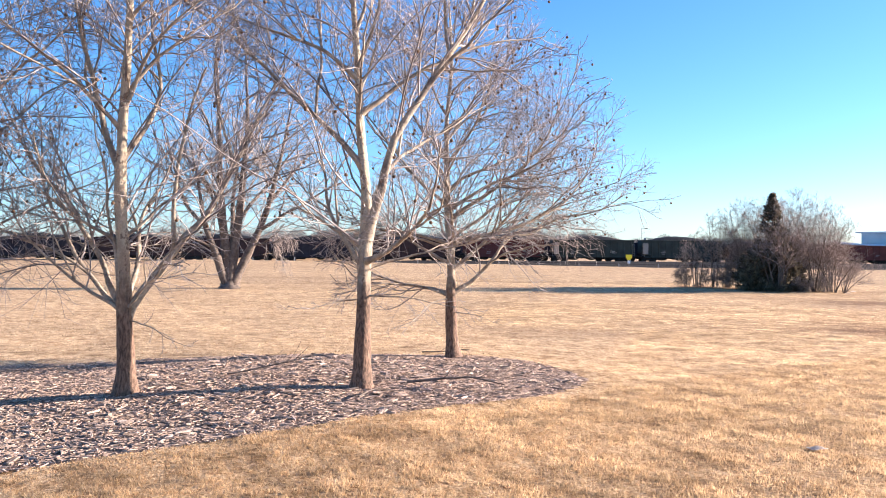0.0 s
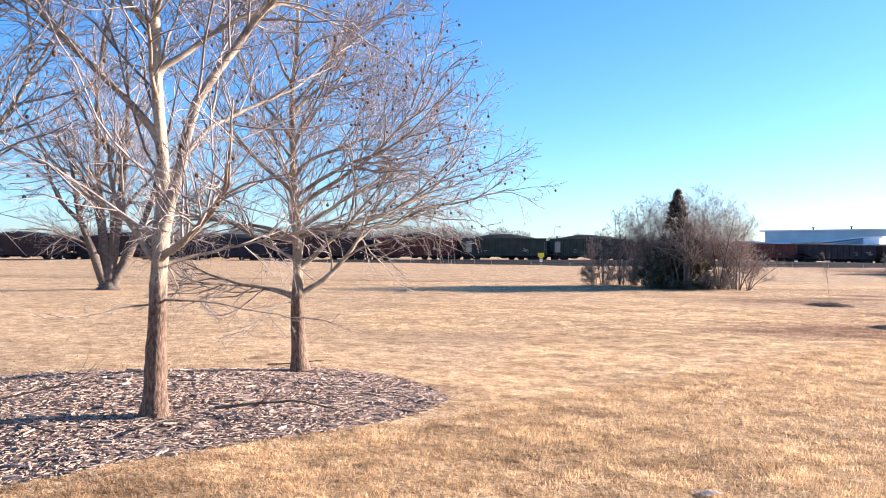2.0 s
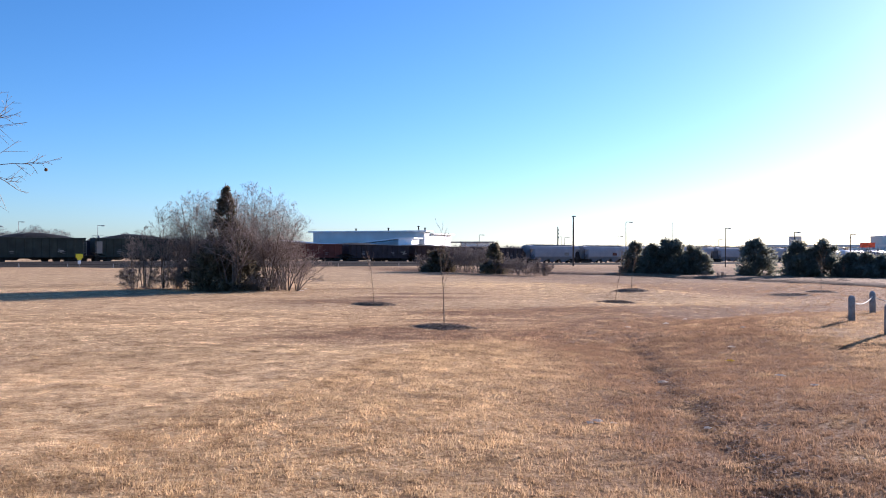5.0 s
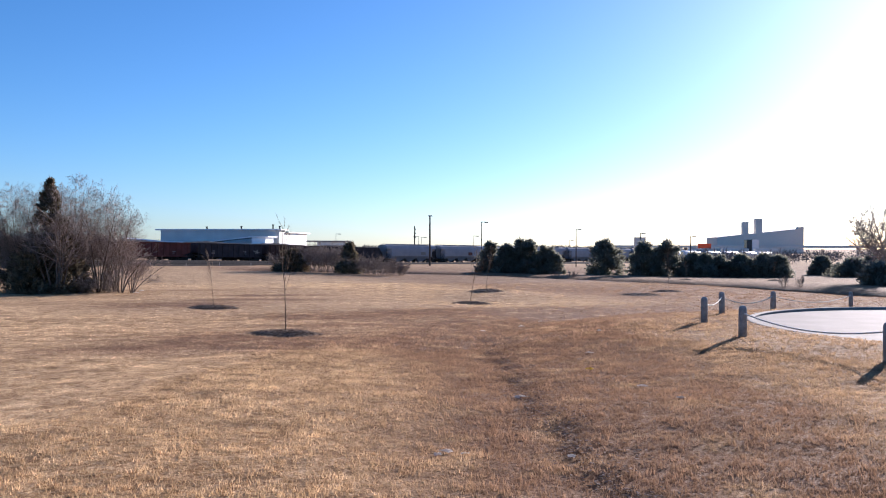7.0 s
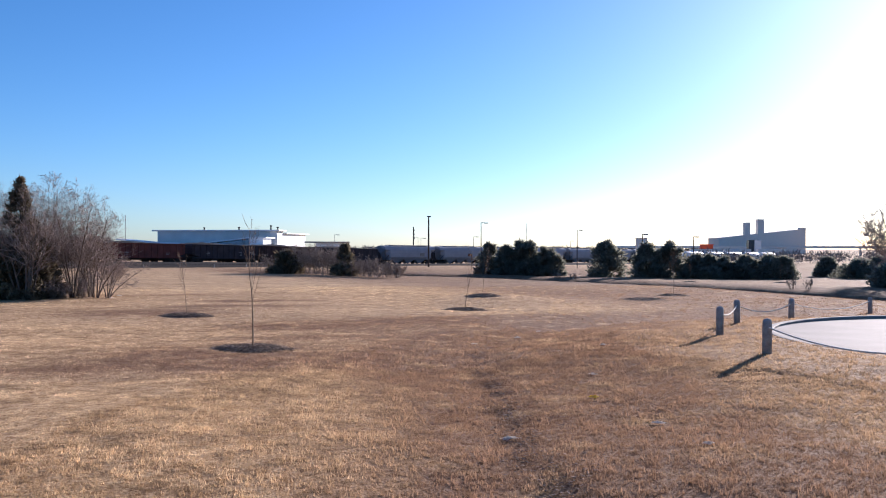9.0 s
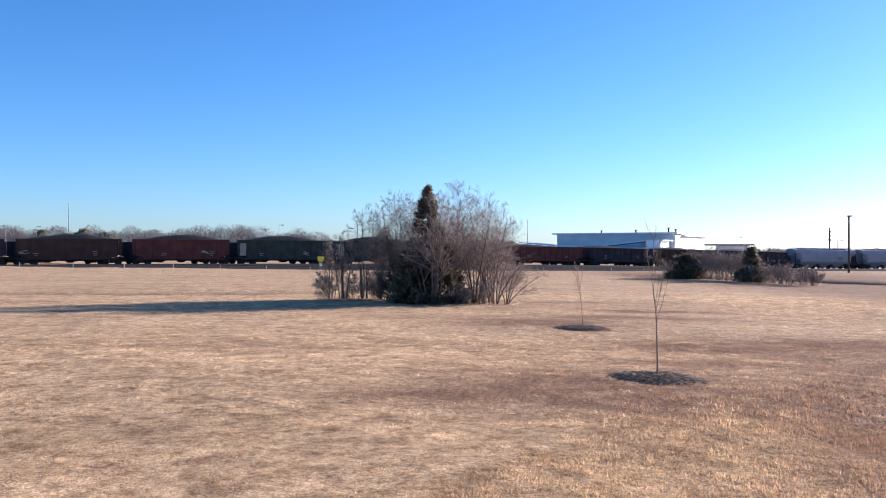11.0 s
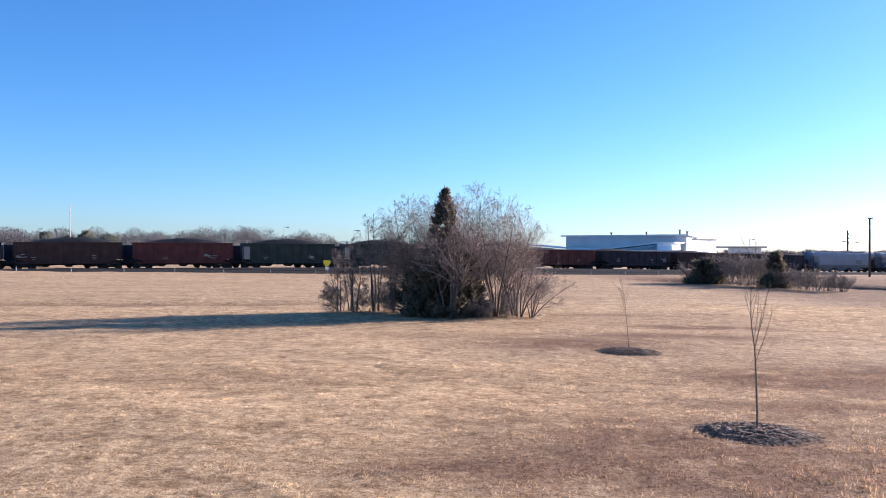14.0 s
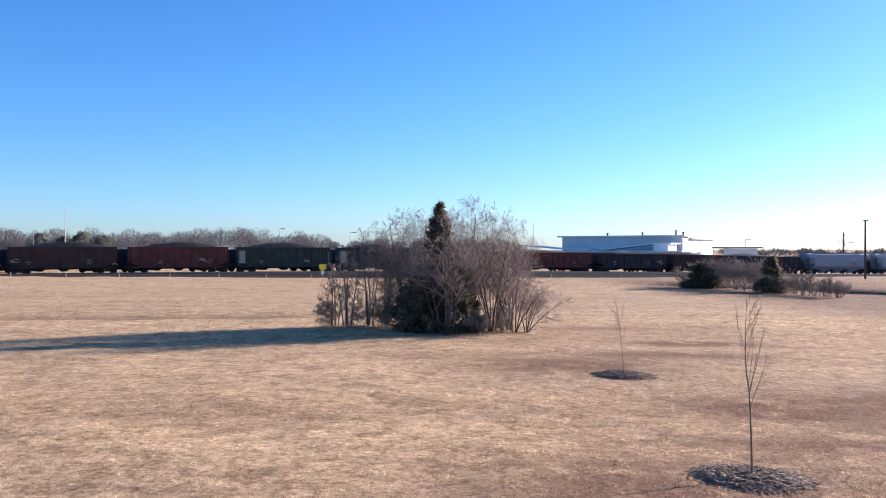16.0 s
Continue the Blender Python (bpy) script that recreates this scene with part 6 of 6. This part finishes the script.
for i, (x, y, h) in enumerate([(-126, 330, 8.0), (-119, 334, 7.0), (-112, 330, 8.5), (-106, 336, 7.5)]):
    evergreen("pine_tree", x, y, h, 11, "dark pine among bare far woods", 600 + i, M_PINE_HAZED, 2200, 0.5, 0.5, 20, "skyline pines", fat=0.18, top=0.3)
bare_tree("bare_tree", 90.6, 71.2, [(0, 90, 88, 9.4, 0.26, 0.0, 0.06)],
          [(0, 0.18, 0, 22, 6.6, 0.13, 0.014), (0, 0.18, 180, 22, 6.8, 0.13, 0.014), (0, 0.20, 90, 30, 5.6, 0.11, 0.01), (0, 0.20, 270, 30, 5.6, 0.11, 0.01), (0, 0.24, 20, 34, 6.6, 0.12, 0.0), (0, 0.24, 160, 34, 6.8, 0.12, 0.0), (0, 0.28, 190, 30, 6.4, 0.11, 0.0), (0, 0.28, -15, 30, 6.4, 0.11, 0.0), (0, 0.34, 215, 45, 5.6, 0.10, 0.0), (0, 0.36, 330, 45, 5.6, 0.10, 0.0), (0, 0.40, 175, 42, 5.6, 0.10, 0.0), (0, 0.44, 10, 46, 5.2, 0.10, 0.0), (0, 0.50, 165, 50, 4.6, 0.09, 0.0), (0, 0.55, 300, 60, 3.8, 0.08, 0.0)],
          (M_GREYTWIG, M_GREYTWIG, M_GREYTWIG), "leafless round-crowned tree near the channel", 77, ratio=(0.40, 0.46, 0.5), dens=(2.4, 3.0, 2.0), tips=(0.030, 0.021, 0.016))

# ---- litter ----


def litter(x, y, size, material, label, seed):
    """A crumpled scrap of thin plastic or paper."""
    rng = random.Random(seed)
    n = 9
    V, F = [], []
    for i in range(n):
        for j in range(n):
            u, v = i / (n - 1) - 0.5, j / (n - 1) - 0.5
            V.append((u * size + rng.uniform(-0.1, 0.1) * size, v * size * 0.7 + rng.uniform(-0.1, 0.1) * size, 0.004 + rng.uniform(0, 0.26) * size * (1 - 1.6 * abs(u)) * (1 - 1.2 * abs(v))))
    for i in range(n - 1):
        for j in range(n - 1):
            F.append((i * n + j, (i + 1) * n + j, (i + 1) * n + j + 1, i * n + j + 1))
    solid("litter", Shape().add(V, F), material, label, "litter", "scattered litter", m=pose(x, y, gz(x, y) + 0.02, 0, 0, seed * 37))


for k, (x, y, sz) in enumerate([(0.25, 12.5, 0.16), (5.57, 18.07, 0.10), (5.75, 18.2, 0.13), (5.9, 18.0, 0.08), (8.9, 21.4, 0.18), (7.0, 17.4, 0.1), (13.6, 25.6, 0.14), (11.2, 21.0, 0.14), (17.6, 34.6, 0.16), (16.9, 29.4, 0.16), (19.5, 36.2, 0.16), (9.4, 62.8, 0.3), (8.75, 60.6, 0.3), (15.2, 33.2, 0.14), (10.6, 19.4, 0.12)]):
    litter(x, y, sz * 1.25, M_LITTER, "crumpled scrap of white plastic on the lawn", k + 1)
litter(11.9, 23.4, 0.22, M_LITTER_Y, "crumpled yellow wrapper on the lawn", 40)

# ---- turf blades, in one mesh ----


def turf(n, x0, x1, y0, y1, seed, hi, wid, blades, name, fade=2.5, mottle=0.15):
    """Bent dry blades in tufts, taller in the golden stretch, thinning out towards the rim."""
    rng = np.random.default_rng(seed)
    p = np.stack([rng.uniform(x0, x1, n), rng.uniform(y0, y1, n)], 1)
    edge = np.minimum(np.minimum(p[:, 0] - x0, x1 - p[:, 0]), np.minimum(p[:, 1] - y0, y1 - p[:, 1]))
    p = p[rng.random(n) < np.clip(edge / fade, 0, 1)]
    p = p[~inside(p[:, 0], p[:, 1], BED.mean(0) + (BED - BED.mean(0)) * 0.985)]
    p = p[np.hypot(p[:, 0] - CX, p[:, 1] - CY) > CR + 0.22]
    for sx_, sy_, r_ in ((8.80, 33.75, 0.9), (9.75, 46.6, 0.9), (23.6, 48.6, 0.9)):
        p = p[((p[:, 0] - sx_) / 1.08) ** 2 + (p[:, 1] - sy_) ** 2 > r_ ** 2]
    x, y = p[:, 0], p[:, 1]
    # tufts stand in uneven patches
    patch = np.sin(x * 3.1 + 1.7 * np.sin(y * 1.3)) * np.sin(y * 3.7 + 1.9 * np.sin(x * 1.1)) + 0.7 * np.sin(x * 7.3 + 2 * np.sin(y * 2.9)) * np.sin(y * 8.1 + 1.3)
    tone = np.clip(1.0 + mottle * patch + mottle * rng.normal(0, 1, len(p)), 0.4, 1.6)
    tall = (0.62 + 0.55 * gold(x, y) + 0.25 * brown_turf(x, y)) * (1 + 0.28 * patch) * (0.6 + 0.8 * rng.random(len(p)))
    p = np.repeat(p, blades, 0) + rng.normal(0, 0.012 + wid * 2, (len(p) * blades, 2))
    m = len(p)
    z = ground(p[:, 0], p[:, 1])
    h = hi * np.repeat(tall, blades) * (0.45 + 0.75 * rng.random(m))
    a = rng.random(m) * 2 * np.pi
    lean = 0.15 + 1.15 * rng.random(m)
    c = np.stack([p[:, 0], p[:, 1], z - 0.004], 1)
    s = np.stack([-np.sin(a), np.cos(a), np.zeros(m)], 1) * (wid * (0.6 + 0.8 * rng.random(m)))[:, None]
    t = c + np.stack([np.cos(a) * lean * h, np.sin(a) * lean * h, h], 1)
    V = np.stack([c - s, c + s, t], 1).reshape(-1, 3)
    me = array_mesh(name, V, np.arange(m * 3).reshape(-1, 3))
    me.attributes.new("brown_turf", "FLOAT", "POINT").data.foreach_set("value", np.repeat(brown_turf(p[:, 0], p[:, 1]), 3).astype(np.float32))
    me.attributes.new("gold", "FLOAT", "POINT").data.foreach_set("value", np.repeat(gold(p[:, 0], p[:, 1]), 3).astype(np.float32))
    me.attributes.new("tone", "FLOAT", "POINT").data.foreach_set("value", np.repeat(tone, blades * 3).astype(np.float32))
    solid(name, me, M_BLADE, "short dormant straw-coloured turf blades", "grass", kind="stuff")


turf(105000, -9.5, 9, 6, 15, 1, 0.030, 0.0044, 5, "turf", 0.6)
turf(110000, -3, 17, 14, 29, 2, 0.030, 0.0050, 5, "turf", 0.6)
turf(66000, -10, 21, 27, 44, 3, 0.040, 0.0075, 4, "turf", 2.0, 0.34)
turf(46000, -24, 34, 41, 76, 4, 0.036, 0.013, 4, "turf", 3.0, 0.22)
turf(26000, 20, 62, 35, 76, 7, 0.050, 0.018, 4, "turf", 2.0, 0.2)
turf(26000, 15, 33, 14, 37, 5, 0.042, 0.008, 5, "turf", 1.0)
turf(12000, -24, -4, 15, 42, 6, 0.042, 0.010, 4, "turf", 2.0, 0.27)

# dead leaves and crumbs of soil gathered along the scar of the swale


def in_scar(rng, n):
    y = 9.5 + 22 * rng.random(n) ** 1.3
    x = np.interp(y, SWALE[:, 1], SWALE[:, 0]) + 0.2 - 0.12 * np.sin(y * 1.9) - 0.06 * np.sin(y * 4.7 + 1) + rng.normal(0.10, 0.40, n) * (0.7 + 0.5 * np.sin(y * 2.6 + 1))
    return np.stack([x, y], 1)


solid("leaf_litter", chips(2600, in_scar, lambda p: 0.010 + 0 * p[:, 0], 61, (0.02, 0.06), 0.02), M_LEAF, "dark dead leaves and soil in the swale scar", "leaf litter", kind="stuff")

# fallen sticks on the mulch and the lawn
for k, (x, y, L, az, r) in enumerate([(-5.3, 14.15, 1.5, -12, 0.022), (-8.2, 13.9, 1.4, 15, 0.014), (-5.6, 12.9, 0.9, 60, 0.016), (-6.5, 18.9, 1.0, 5, 0.014), (-6.4, 12.6, 0.8, 150, 0.012)]):
    rng = np.random.default_rng(700 + k)
    z = gz(x, y) + (0.10 if inside(np.array([x]), np.array([y]), BED)[0] else 0.03)
    P = march(np.array([[x, y, z]]), way(az, 2)[None], np.array([L]), 9, 0.10, -0.01, rng)
    P[:, :, 2] = np.maximum(P[:, :, 2], z - 0.02)
    R = r * np.linspace(1, 0.4, 9)[None]
    B, BR = bud(P, R, 5, 0.3, 1.0, 0.35, 40, rng, 4, 0.12, 0.02, 0.5, 0.005, 0.12)
    solid("fallen_branch", array_mesh("fallen_branch", *joined([(P, R, 7), (B, BR, 4)])), M_GREYBARK, "broken bare branch lying on the mulch", "branch", "fallen branches")
